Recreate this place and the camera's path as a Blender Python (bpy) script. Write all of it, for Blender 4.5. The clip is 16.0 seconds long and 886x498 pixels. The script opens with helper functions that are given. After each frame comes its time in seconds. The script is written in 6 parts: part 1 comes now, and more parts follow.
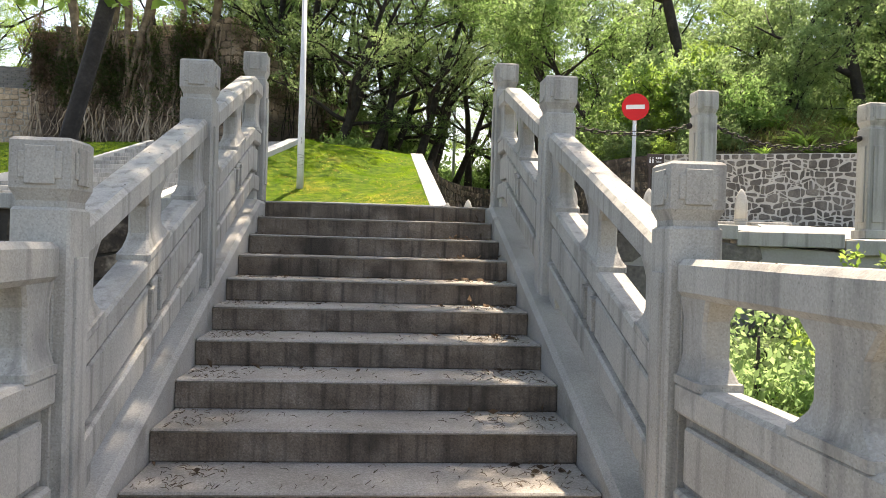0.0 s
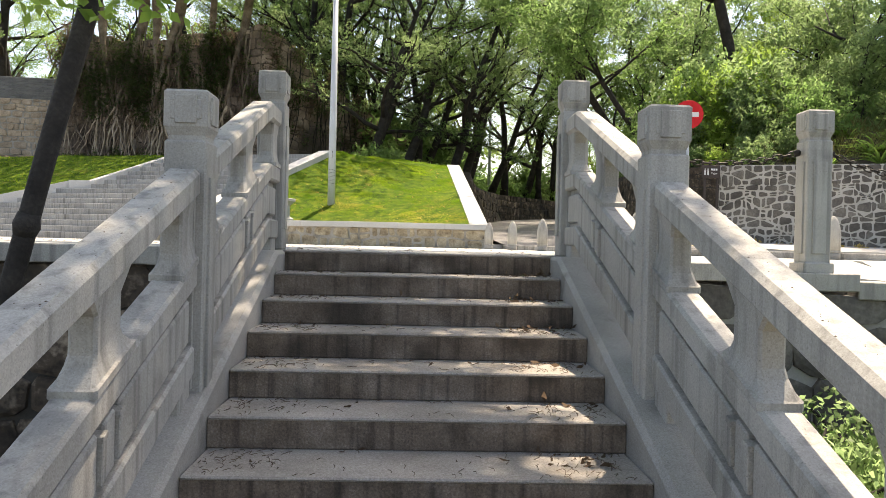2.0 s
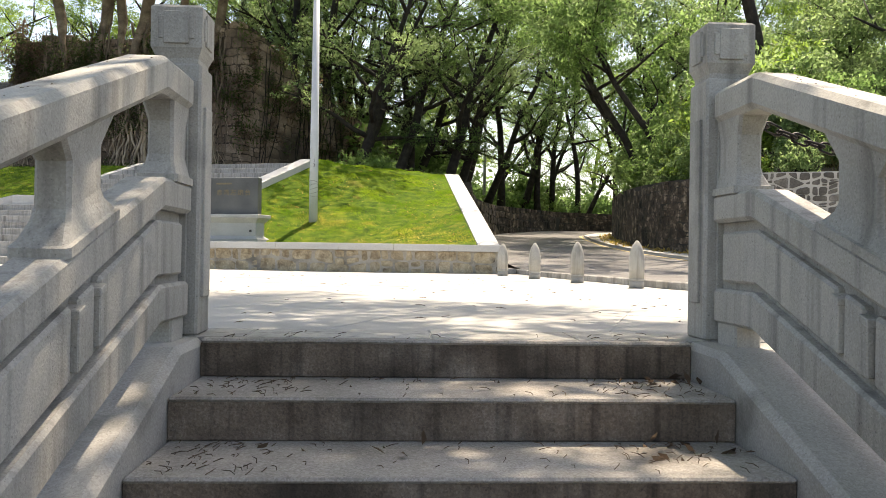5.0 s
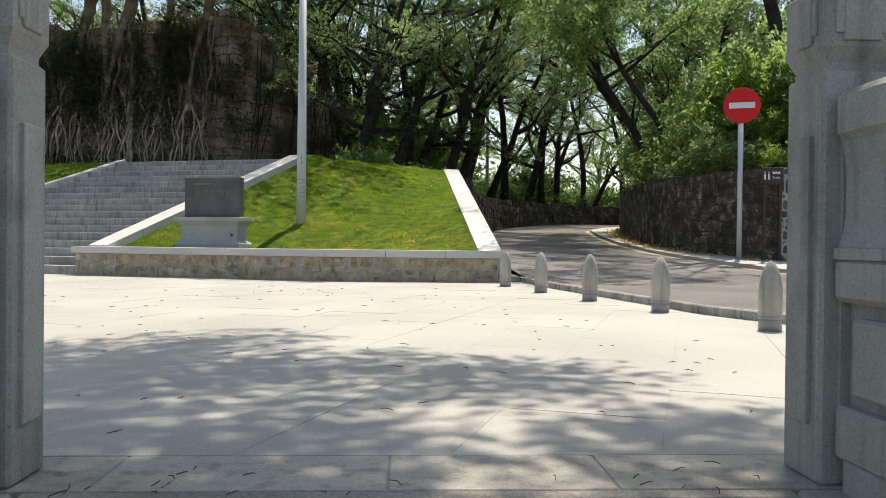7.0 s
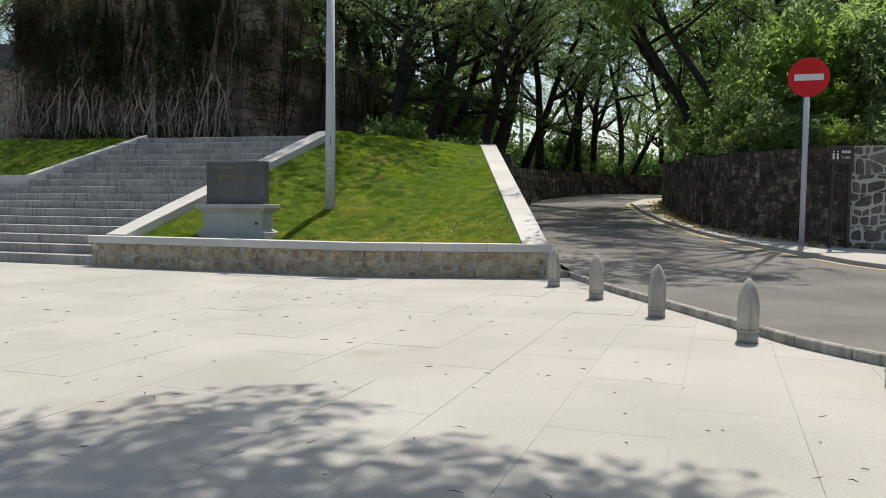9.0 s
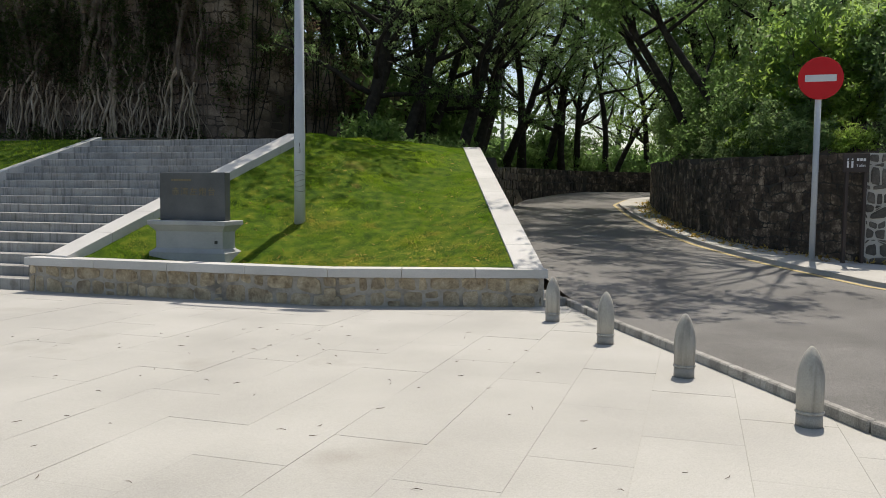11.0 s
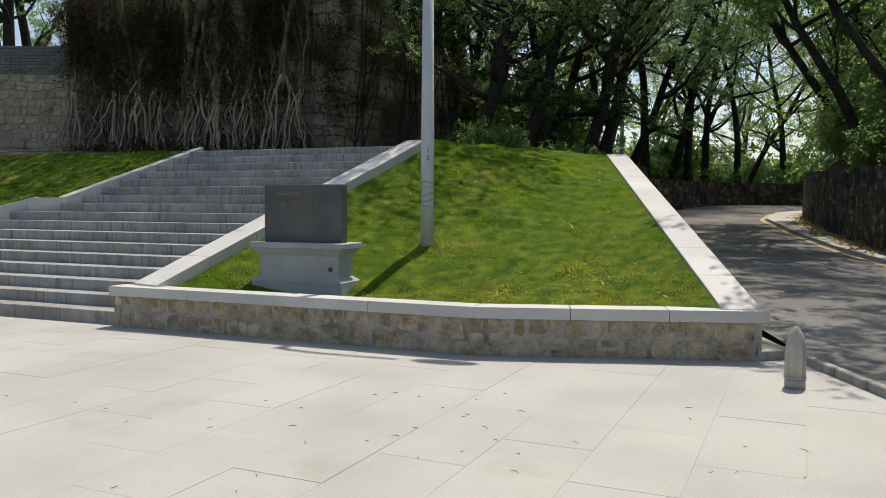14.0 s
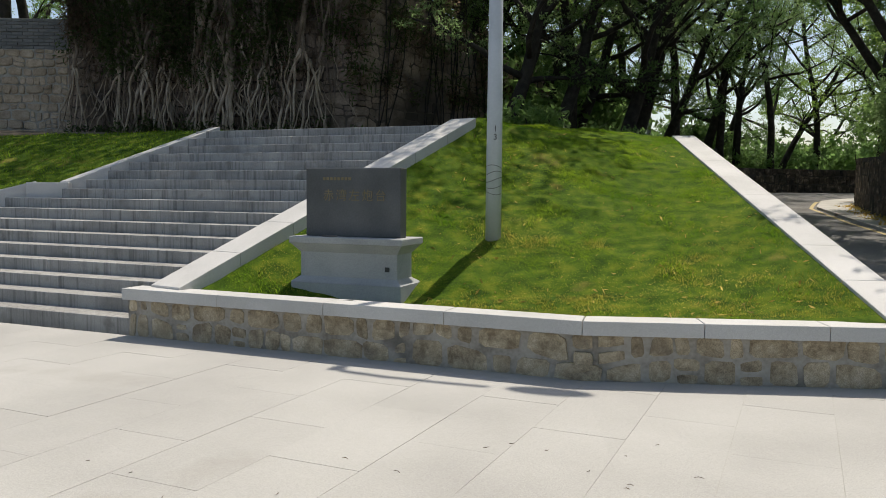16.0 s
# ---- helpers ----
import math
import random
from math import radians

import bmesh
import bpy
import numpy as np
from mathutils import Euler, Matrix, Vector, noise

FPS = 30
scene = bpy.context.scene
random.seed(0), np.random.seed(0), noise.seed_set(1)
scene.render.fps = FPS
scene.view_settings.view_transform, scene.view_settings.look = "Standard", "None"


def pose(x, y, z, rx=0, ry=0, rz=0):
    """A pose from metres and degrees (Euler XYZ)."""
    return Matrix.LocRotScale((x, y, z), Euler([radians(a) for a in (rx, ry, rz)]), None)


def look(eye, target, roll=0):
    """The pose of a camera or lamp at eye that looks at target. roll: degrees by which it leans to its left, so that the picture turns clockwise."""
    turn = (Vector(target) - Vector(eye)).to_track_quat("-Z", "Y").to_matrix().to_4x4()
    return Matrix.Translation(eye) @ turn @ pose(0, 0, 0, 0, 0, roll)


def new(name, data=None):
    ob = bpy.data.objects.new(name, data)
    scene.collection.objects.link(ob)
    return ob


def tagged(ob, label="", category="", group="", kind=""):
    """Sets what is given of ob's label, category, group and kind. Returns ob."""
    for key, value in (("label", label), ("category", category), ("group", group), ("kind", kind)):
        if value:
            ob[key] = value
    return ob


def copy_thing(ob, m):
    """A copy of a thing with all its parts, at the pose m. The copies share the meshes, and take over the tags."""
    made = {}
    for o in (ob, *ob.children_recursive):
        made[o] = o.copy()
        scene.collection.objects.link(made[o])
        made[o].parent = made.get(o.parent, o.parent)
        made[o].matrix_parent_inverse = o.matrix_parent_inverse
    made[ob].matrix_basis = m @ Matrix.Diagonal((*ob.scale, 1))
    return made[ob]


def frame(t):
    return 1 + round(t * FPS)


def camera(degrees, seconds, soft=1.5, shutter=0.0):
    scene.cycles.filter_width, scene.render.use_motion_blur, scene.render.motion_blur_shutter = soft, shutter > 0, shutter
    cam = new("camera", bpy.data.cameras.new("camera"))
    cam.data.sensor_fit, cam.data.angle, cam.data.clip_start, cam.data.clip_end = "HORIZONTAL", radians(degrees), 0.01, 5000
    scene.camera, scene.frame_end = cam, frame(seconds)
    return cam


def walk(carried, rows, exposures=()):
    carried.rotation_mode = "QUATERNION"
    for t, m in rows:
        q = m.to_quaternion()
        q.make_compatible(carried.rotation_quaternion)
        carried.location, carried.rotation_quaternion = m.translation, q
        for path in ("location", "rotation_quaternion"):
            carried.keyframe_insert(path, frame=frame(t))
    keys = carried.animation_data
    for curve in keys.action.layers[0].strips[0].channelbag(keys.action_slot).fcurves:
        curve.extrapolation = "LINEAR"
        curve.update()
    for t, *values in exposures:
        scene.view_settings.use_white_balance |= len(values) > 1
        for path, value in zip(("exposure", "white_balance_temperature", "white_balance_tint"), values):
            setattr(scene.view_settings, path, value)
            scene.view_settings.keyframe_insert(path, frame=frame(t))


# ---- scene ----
cam = camera(58.1, 16.0, 0.9)
PATH = [
    (0, (1.042, 0.479, -0.34), (1.205, 2.473, -0.356), 1.6),
    (0.5, (0.974, 0.848, -0.242), (1.028, 2.847, -0.252), 1.4),
    (1, (0.964, 1.118, -0.157), (1.034, 3.117, -0.17), 1.6),
    (1.5, (0.985, 1.433, -0.018), (1.058, 3.431, -0.039), 1.3),
    (2, (0.959, 1.794, 0.069), (1.04, 3.792, 0.058), 1.4),
    (2.5, (1.024, 2.21, 0.096), (1.116, 4.208, 0.087), 1.6),
    (3, (0.996, 2.667, 0.101), (1.087, 4.665, 0.094), 1.2),
    (3.5, (0.904, 3.183, 0.097), (1.001, 5.181, 0.106), 1.1),
    (4, (0.893, 3.653, 0.098), (0.993, 5.65, 0.118), 1.3),
    (4.5, (0.808, 4.18, 0.158), (0.915, 6.177, 0.195), 1.5),
    (4.7, (0.794, 4.375, 0.241), (0.9, 6.372, 0.261), 1.0),
    (6.8, (0.986, 5.735, 0.649), (1.100, 7.731, 0.642), 0.7),
    (7, (0.983, 5.885, 0.657), (1.083, 7.882, 0.641), 0.6),
    (7.5, (0.942, 6.235, 0.802), (0.953, 8.235, 0.761), 0.5),
    (8, (0.885, 6.505, 0.899), (0.906, 8.504, 0.828), 0.6),
    (10.3, (0.815, 7.876, 1.411), (0.859, 9.869, 1.261), 0.3),
    (10.5, (0.766, 8.065, 1.429), (0.84, 10.058, 1.276), 0.4),
    (11, (0.797, 8.388, 1.553), (0.881, 10.381, 1.412), 0.5),
    (11.5, (0.754, 8.746, 1.556), (0.848, 10.739, 1.414), 0.5),
    (12, (0.821, 9.127, 1.525), (0.914, 11.12, 1.384), 0.5),
    (12.5, (0.766, 9.644, 1.496), (0.756, 11.64, 1.371), 0.4),
    (13, (0.549, 10.037, 1.535), (0.524, 12.033, 1.415), 0.6),
    (13.5, (0.27, 10.496, 1.554), (0.241, 12.493, 1.445), 0.5),
    (14, (0.007, 10.874, 1.573), (-0.146, 12.865, 1.464), 0.3),
    (14.5, (-0.171, 11.283, 1.544), (-0.327, 13.273, 1.431), 0.4),
    (15, (-0.357, 11.688, 1.606), (-0.529, 13.677, 1.478), 0.6),
    (15.5, (-0.603, 12.062, 1.619), (-0.789, 14.049, 1.48), 0.6),
    (16, (-0.958, 12.472, 1.592), (-1.11, 14.461, 1.447), 0.5),
]
EXPOSURES = [(0, 1.36, 8100, 15), (2, 1.14, 8100, 15), (4.5, 1.12, 8100, 15), (7, 0.36, 7300, 11), (8, 0.12, 7100, 11), (10.5, -0.05, 6950, 11), (16, -0.08, 6950, 11)]
walk(cam, [(t, look(eye, target, roll)) for t, eye, target, roll in PATH], EXPOSURES)

# ---- world, sun and exposure ----
SUN_TO = Vector((0.40, 0.82, 1.98)).normalized()
world = bpy.data.worlds.new("world")
scene.world = world
world.use_nodes = True
wn = world.node_tree
sky = wn.nodes.new("ShaderNodeTexSky")
sky.sky_type = "NISHITA"
sky.sun_disc = False
sky.sun_elevation = math.asin(SUN_TO.z)
sky.sun_rotation = math.atan2(SUN_TO.x, SUN_TO.y)
sky.dust_density = 1.6
sky.air_density = 1.0
wn.nodes["Background"].inputs["Strength"].default_value = 0.15
wn.links.new(sky.outputs["Color"], wn.nodes["Background"].inputs["Color"])
sun_data = bpy.data.lights.new("sun", "SUN")
sun_data.energy, sun_data.angle, sun_data.color = 4.6, radians(0.6), (1.0, 0.95, 0.87)
sun = new("sun", sun_data)
sun.matrix_world = look(SUN_TO * 60, (0, 0, 0))

# ---- materials ----
def material(name, ramp, scale=3.0, rough=0.8, bump=0.3, grain=60.0, speck=0.0, metal=0.0, tint=0.12, second=None, streak=0.0, pits=0.0, gloss=0.5, drip=9.0):
    """A node material: colour ramp on two noises, a random tone per object and piece, speckles, stains and bump."""
    m = bpy.data.materials.new(name)
    m.use_nodes = True
    t = m.node_tree
    n, l = t.nodes, t.links
    b = n["Principled BSDF"]
    b.inputs["Metallic"].default_value = metal
    b.inputs["Specular IOR Level"].default_value = gloss
    geo = n.new("ShaderNodeNewGeometry")
    co = geo.outputs["Position"]
    big = n.new("ShaderNodeTexNoise")
    big.inputs["Scale"].default_value, big.inputs["Detail"].default_value = scale, 6
    fine = n.new("ShaderNodeTexNoise")
    fine.inputs["Scale"].default_value, fine.inputs["Detail"].default_value = grain, 4
    l.new(co, big.inputs["Vector"]), l.new(co, fine.inputs["Vector"])
    mix = n.new("ShaderNodeMath")
    mix.operation = "MULTIPLY_ADD"
    l.new(fine.outputs["Fac"], mix.inputs[0])
    mix.inputs[1].default_value = 0.45
    sub = n.new("ShaderNodeMath")
    sub.operation = "MULTIPLY_ADD"
    l.new(big.outputs["Fac"], sub.inputs[0])
    sub.inputs[1].default_value, sub.inputs[2].default_value = 0.9, -0.2
    l.new(sub.outputs[0], mix.inputs[2])
    cr = n.new("ShaderNodeValToRGB")
    e = cr.color_ramp.elements
    while len(e) < len(ramp):
        e.new(0.5)
    for i, c in enumerate(ramp):
        e[i].position = 0.25 + 0.5 * i / max(1, len(ramp) - 1)
        e[i].color = (*c, 1)
    l.new(mix.outputs[0], cr.inputs["Fac"])
    col = cr.outputs["Color"]
    if second:
        far = n.new("ShaderNodeTexNoise")
        far.inputs["Scale"].default_value, far.inputs["Detail"].default_value = second[1], 5
        l.new(co, far.inputs["Vector"])
        rr = n.new("ShaderNodeMapRange")
        rr.inputs["From Min"].default_value, rr.inputs["From Max"].default_value = second[2], second[2] + 0.14
        l.new(far.outputs["Fac"], rr.inputs["Value"])
        mx = n.new("ShaderNodeMix")
        mx.data_type = "RGBA"
        l.new(rr.outputs["Result"], mx.inputs["Factor"]), l.new(col, mx.inputs["A"])
        mx.inputs["B"].default_value = (*second[0], 1)
        col = mx.outputs["Result"]
    if streak:
        st = n.new("ShaderNodeTexNoise")
        st.inputs["Scale"].default_value, st.inputs["Detail"].default_value = 1.0, 4
        mp = n.new("ShaderNodeMapping")
        mp.inputs["Scale"].default_value = (drip, drip, 0.7)
        l.new(co, mp.inputs["Vector"]), l.new(mp.outputs["Vector"], st.inputs["Vector"])
        sr = n.new("ShaderNodeMapRange")
        sr.inputs["From Min"].default_value, sr.inputs["From Max"].default_value = 0.5, 0.72
        sr.inputs["To Min"].default_value, sr.inputs["To Max"].default_value = 1.0, 1.0 - streak
        l.new(st.outputs["Fac"], sr.inputs["Value"])
        sm = n.new("ShaderNodeMix")
        sm.data_type, sm.blend_type = "RGBA", "MULTIPLY"
        sm.inputs["Factor"].default_value = 1
        l.new(col, sm.inputs["A"]), l.new(sr.outputs["Result"], sm.inputs["B"])
        col = sm.outputs["Result"]
    if speck:
        vo = n.new("ShaderNodeTexVoronoi")
        vo.inputs["Scale"].default_value = 160
        l.new(co, vo.inputs["Vector"])
        sp = n.new("ShaderNodeMapRange")
        sp.inputs["From Min"].default_value, sp.inputs["From Max"].default_value = 0.0, 1.0
        sp.inputs["To Min"].default_value, sp.inputs["To Max"].default_value = 1 - speck, 1 + speck * 0.6
        l.new(vo.outputs["Color"], sp.inputs["Value"])
        sm = n.new("ShaderNodeMix")
        sm.data_type, sm.blend_type = "RGBA", "MULTIPLY"
        sm.inputs["Factor"].default_value = 1
        l.new(col, sm.inputs["A"]), l.new(sp.outputs["Result"], sm.inputs["B"])
        col = sm.outputs["Result"]
    if pits:
        for sc, edge, dark in ((26, 0.10, pits), (75, 0.17, pits * 0.75)):
            vo = n.new("ShaderNodeTexVoronoi")
            vo.inputs["Scale"].default_value = sc
            l.new(co, vo.inputs["Vector"])
            sp = n.new("ShaderNodeMapRange")
            sp.inputs["From Min"].default_value, sp.inputs["From Max"].default_value = edge * 0.6, edge
            sp.inputs["To Min"].default_value, sp.inputs["To Max"].default_value = 1 - dark, 1
            l.new(vo.outputs["Distance"], sp.inputs["Value"])
            sm = n.new("ShaderNodeMix")
            sm.data_type, sm.blend_type = "RGBA", "MULTIPLY"
            sm.inputs["Factor"].default_value = 1
            l.new(col, sm.inputs["A"]), l.new(sp.outputs["Result"], sm.inputs["B"])
            col = sm.outputs["Result"]
    info = n.new("ShaderNodeObjectInfo")
    add = n.new("ShaderNodeMath")
    add.operation = "ADD"
    l.new(info.outputs["Random"], add.inputs[0]), l.new(geo.outputs["Random Per Island"], add.inputs[1])
    tone = n.new("ShaderNodeMapRange")
    tone.inputs["From Max"].default_value = 2.0
    tone.inputs["To Min"].default_value, tone.inputs["To Max"].default_value = 1 - tint, 1 + tint
    l.new(add.outputs[0], tone.inputs["Value"])
    hsv = n.new("ShaderNodeHueSaturation")
    l.new(tone.outputs["Result"], hsv.inputs["Value"]), l.new(col, hsv.inputs["Color"])
    l.new(hsv.outputs["Color"], b.inputs["Base Color"])
    ro = n.new("ShaderNodeMapRange")
    ro.inputs["To Min"].default_value, ro.inputs["To Max"].default_value = max(0.02, rough - 0.12), min(1, rough + 0.12)
    l.new(fine.outputs["Fac"], ro.inputs["Value"]), l.new(ro.outputs["Result"], b.inputs["Roughness"])
    if bump:
        bp = n.new("ShaderNodeBump")
        bp.inputs["Strength"].default_value, bp.inputs["Distance"].default_value = bump, 0.02
        l.new(mix.outputs[0], bp.inputs["Height"]), l.new(bp.outputs["Normal"], b.inputs["Normal"])
    return m


def leaf_material(name, lo, hi, rough=0.45):
    m = material(name, [lo, hi], scale=0.8, rough=rough, bump=0, grain=7, tint=0.4, gloss=0.25)
    b = m.node_tree.nodes["Principled BSDF"]
    src = b.inputs["Base Color"].links[0].from_socket
    tr = m.node_tree.nodes.new("ShaderNodeBsdfTranslucent")
    ad = m.node_tree.nodes.new("ShaderNodeMixShader")
    ad.inputs["Fac"].default_value = 0.6
    bright = m.node_tree.nodes.new("ShaderNodeHueSaturation")
    bright.inputs["Value"].default_value, bright.inputs["Hue"].default_value = 2.6, 0.495
    k = m.node_tree.links
    k.new(src, bright.inputs["Color"]), k.new(bright.outputs["Color"], tr.inputs["Color"])
    k.new(b.outputs["BSDF"], ad.inputs[1]), k.new(tr.outputs["BSDF"], ad.inputs[2])
    k.new(ad.outputs["Shader"], m.node_tree.nodes["Material Output"].inputs["Surface"])
    return m


GRANITE = material("granite", [(0.312, 0.300, 0.268), (0.408, 0.394, 0.354), (0.48, 0.464, 0.42)], 2.4, 0.75, 0.2, 120, speck=0.17, streak=0.42, pits=0.38, drip=15.0, second=((0.27, 0.262, 0.24), 3.1, 0.6))
STRINGER = material("stringer_granite", [(0.27, 0.258, 0.23), (0.38, 0.366, 0.332), (0.46, 0.446, 0.408)], 2.0, 0.75, 0.12, 130, speck=0.2, pits=0.3, second=((0.21, 0.20, 0.172), 3.0, 0.6))
# One stone in two tones: stained risers darkened for shade, dusty treads lightened.
STEP = material("shaded_riser_concrete", [(0.10, 0.073, 0.050), (0.205, 0.158, 0.119), (0.34, 0.287, 0.232)], 5.0, 0.85, 0.5, 90, speck=0.3, streak=0.6, pits=0.35, drip=24.0, second=((0.075, 0.058, 0.043), 2.6, 0.53))
TREAD = material("dusty_lit_tread", [(0.24, 0.215, 0.182), (0.36, 0.335, 0.30), (0.46, 0.434, 0.395)], 2.2, 0.9, 0.4, 60, speck=0.3, pits=0.35, second=((0.15, 0.13, 0.105), 1.7, 0.6))
SLAB = material("plaza_granite", [(0.34, 0.335, 0.315), (0.41, 0.405, 0.38), (0.46, 0.455, 0.43)], 0.7, 0.8, 0.12, 80, speck=0.14, tint=0.045, pits=0.2, second=((0.30, 0.285, 0.255), 0.6, 0.62))
KERB = material("kerb_granite", [(0.44, 0.44, 0.42), (0.53, 0.525, 0.505), (0.59, 0.585, 0.565)], 1.4, 0.75, 0.12, 90, speck=0.15, tint=0.06)
BIGSTEP = material("stair_granite", [(0.25, 0.245, 0.23), (0.36, 0.354, 0.335), (0.44, 0.432, 0.41)], 2.4, 0.8, 0.2, 80, speck=0.25, streak=0.5, tint=0.12, pits=0.3, drip=22.0, second=((0.24, 0.232, 0.21), 3.5, 0.58))
ROADKERB = material("road_kerb_stone", [(0.20, 0.195, 0.18), (0.34, 0.33, 0.305), (0.46, 0.45, 0.42)], 3.5, 0.85, 0.3, 60, speck=0.35, streak=0.5, pits=0.5)
JOINT = material("mortar", [(0.26, 0.25, 0.23), (0.36, 0.35, 0.33)], 2.5, 0.95, 0.4, 50)
PLAZAJOINT = material("plaza_mortar", [(0.31, 0.302, 0.278), (0.40, 0.392, 0.366)], 2.5, 0.95, 0.2, 50)
PALEJOINT = material("pale_mortar", [(0.42, 0.40, 0.36), (0.55, 0.53, 0.49)], 2.5, 0.95, 0.4, 50)
TANSTONE = material("tan_stone", [(0.20, 0.155, 0.10), (0.42, 0.35, 0.24), (0.58, 0.51, 0.39)], 5, 0.95, 1.0, 24, tint=0.3, speck=0.4, second=((0.12, 0.10, 0.08), 3.0, 0.58))
TANJOINT = material("stained_mortar", [(0.21, 0.19, 0.155), (0.37, 0.345, 0.30), (0.47, 0.445, 0.40)], 4, 0.95, 0.8, 30, second=((0.11, 0.10, 0.085), 1.6, 0.58))
# Dark mossy stone and mortar; on plaza_wall_1 the dark colour stands for shade.
MOSSSHADE = material("mossy_shaded_stone", [(0.020, 0.014, 0.009), (0.080, 0.060, 0.043), (0.36, 0.29, 0.215)], 4.6, 0.95, 1.0, 22, tint=0.8, second=((0.018, 0.016, 0.011), 1.3, 0.52))
MOSSSHADEJOINT = material("mossy_shaded_mortar", [(0.02, 0.02, 0.016), (0.075, 0.065, 0.055)], 1.4, 0.95, 0.5, 30)
GREYSTONE = material("grey_rubble", [(0.05, 0.046, 0.040), (0.125, 0.113, 0.098), (0.25, 0.23, 0.20)], 2, 0.9, 0.7, 26, tint=0.35)
FORTSTONE = material("fort_stone", [(0.12, 0.088, 0.064), (0.25, 0.19, 0.145), (0.40, 0.32, 0.25)], 1.6, 0.95, 0.8, 18, tint=0.45, second=((0.06, 0.046, 0.035), 0.45, 0.54))
BRICK = material("grey_brick", [(0.12, 0.12, 0.12), (0.22, 0.22, 0.21)], 2, 0.9, 0.5, 40, tint=0.25)
ASPHALT = material("asphalt", [(0.115, 0.112, 0.107), (0.18, 0.176, 0.168), (0.24, 0.235, 0.225)], 0.7, 0.9, 0.9, 70, speck=0.6, pits=0.5)
PAVING = material("pavement_concrete", [(0.36, 0.35, 0.32), (0.48, 0.47, 0.44)], 1.5, 0.9, 0.3, 60, second=((0.2, 0.15, 0.1), 0.9, 0.6))
YELLOW = material("yellow_paint", [(0.40, 0.31, 0.13), (0.52, 0.42, 0.19)], 5, 0.7, 0.1, 60)
EARTH = material("earth", [(0.045, 0.038, 0.026), (0.10, 0.08, 0.055), (0.16, 0.13, 0.09)], 0.6, 0.95, 0.8, 14)
TURF = material("turf", [(0.014, 0.042, 0.003), (0.062, 0.112, 0.007), (0.17, 0.19, 0.018)], 5.0, 0.95, 1.0, 60, second=((0.20, 0.17, 0.04), 1.7, 0.63), gloss=0.1)
BARK = material("bark", [(0.012, 0.010, 0.008), (0.032, 0.027, 0.022), (0.065, 0.056, 0.047)], 5, 0.95, 0.9, 40)
BANYAN = material("banyan_bark", [(0.08, 0.06, 0.044), (0.18, 0.14, 0.105), (0.31, 0.25, 0.195)], 3, 0.95, 0.8, 30)
FORTJOINT = material("fort_mortar", [(0.055, 0.042, 0.032), (0.13, 0.105, 0.082)], 1.8, 0.95, 0.5, 30)
PALEFORT = material("pale_fort_stone", [(0.20, 0.15, 0.10), (0.42, 0.33, 0.24), (0.58, 0.48, 0.37)], 2.4, 0.95, 0.7, 20, tint=0.3)
ROOT = material("root_bark", [(0.17, 0.13, 0.09), (0.36, 0.29, 0.215), (0.56, 0.47, 0.37)], 3, 0.9, 0.6, 40, tint=0.3)
SLATE = material("slate", [(0.045, 0.05, 0.052), (0.075, 0.082, 0.085), (0.11, 0.118, 0.12)], 2.2, 0.5, 0.1, 60, tint=0.0)
PLINTH = material("plinth_stone", [(0.30, 0.31, 0.31), (0.40, 0.41, 0.41), (0.47, 0.475, 0.47)], 2.0, 0.8, 0.2, 70, speck=0.15)
GOLD = material("gilt_paint", [(0.13, 0.105, 0.055), (0.22, 0.175, 0.085)], 5, 0.5, 0, 60)
WHITEPAINT = material("grey_white_paint", [(0.50, 0.53, 0.56), (0.60, 0.63, 0.66)], 2, 0.45, 0.02, 30, tint=0.0)
REDPAINT = material("red_sign_paint", [(0.62, 0.006, 0.010), (0.70, 0.008, 0.014)], 2, 0.6, 0.0, 30, tint=0.0)
SIGNWHITE = material("white_sign_paint", [(0.72, 0.72, 0.72), (0.8, 0.8, 0.8)], 2, 0.4, 0.0, 30, tint=0.0)
IRON = material("dark_iron", [(0.015, 0.014, 0.013), (0.04, 0.035, 0.03)], 12, 0.55, 0.3, 60, metal=0.6)
SIGNBROWN = material("brown_board", [(0.03, 0.02, 0.016), (0.05, 0.035, 0.03)], 3, 0.6, 0.1, 50)
MARK = material("dark_ink", [(0.03, 0.03, 0.03), (0.06, 0.06, 0.06)], 5, 0.8, 0, 50)
LEAF_DARK = leaf_material("leaf_dark", (0.032, 0.066, 0.022), (0.074, 0.122, 0.040))
LEAF_MID = leaf_material("leaf_mid", (0.058, 0.112, 0.033), (0.125, 0.196, 0.066))
LEAF_BRIGHT = leaf_material("leaf_bright", (0.090, 0.160, 0.030), (0.185, 0.262, 0.060))
LEAF_HILL = leaf_material("leaf_hill", (0.082, 0.138, 0.055), (0.185, 0.255, 0.112))
LEAF_IVY = leaf_material("leaf_ivy", (0.030, 0.044, 0.016), (0.075, 0.098, 0.036))
LEAF_DEAD = leaf_material("leaf_dead", (0.055, 0.040, 0.028), (0.12, 0.09, 0.065), 0.8)
BLADE = leaf_material("grass_blade", (0.024, 0.074, 0.004), (0.125, 0.182, 0.013), 0.8)
STRAW = leaf_material("straw_blade", (0.105, 0.112, 0.015), (0.225, 0.205, 0.042), 0.8)
DRYLEAF = leaf_material("dry_leaf", (0.16, 0.10, 0.03), (0.36, 0.30, 0.09), 0.7)
DRYGRASS = leaf_material("dry_grass_blade", (0.09, 0.09, 0.035), (0.19, 0.18, 0.075), 0.8)
TWIG = material("twig", [(0.05, 0.035, 0.022), (0.12, 0.08, 0.05)], 5, 0.9, 0, 40, tint=0.5)


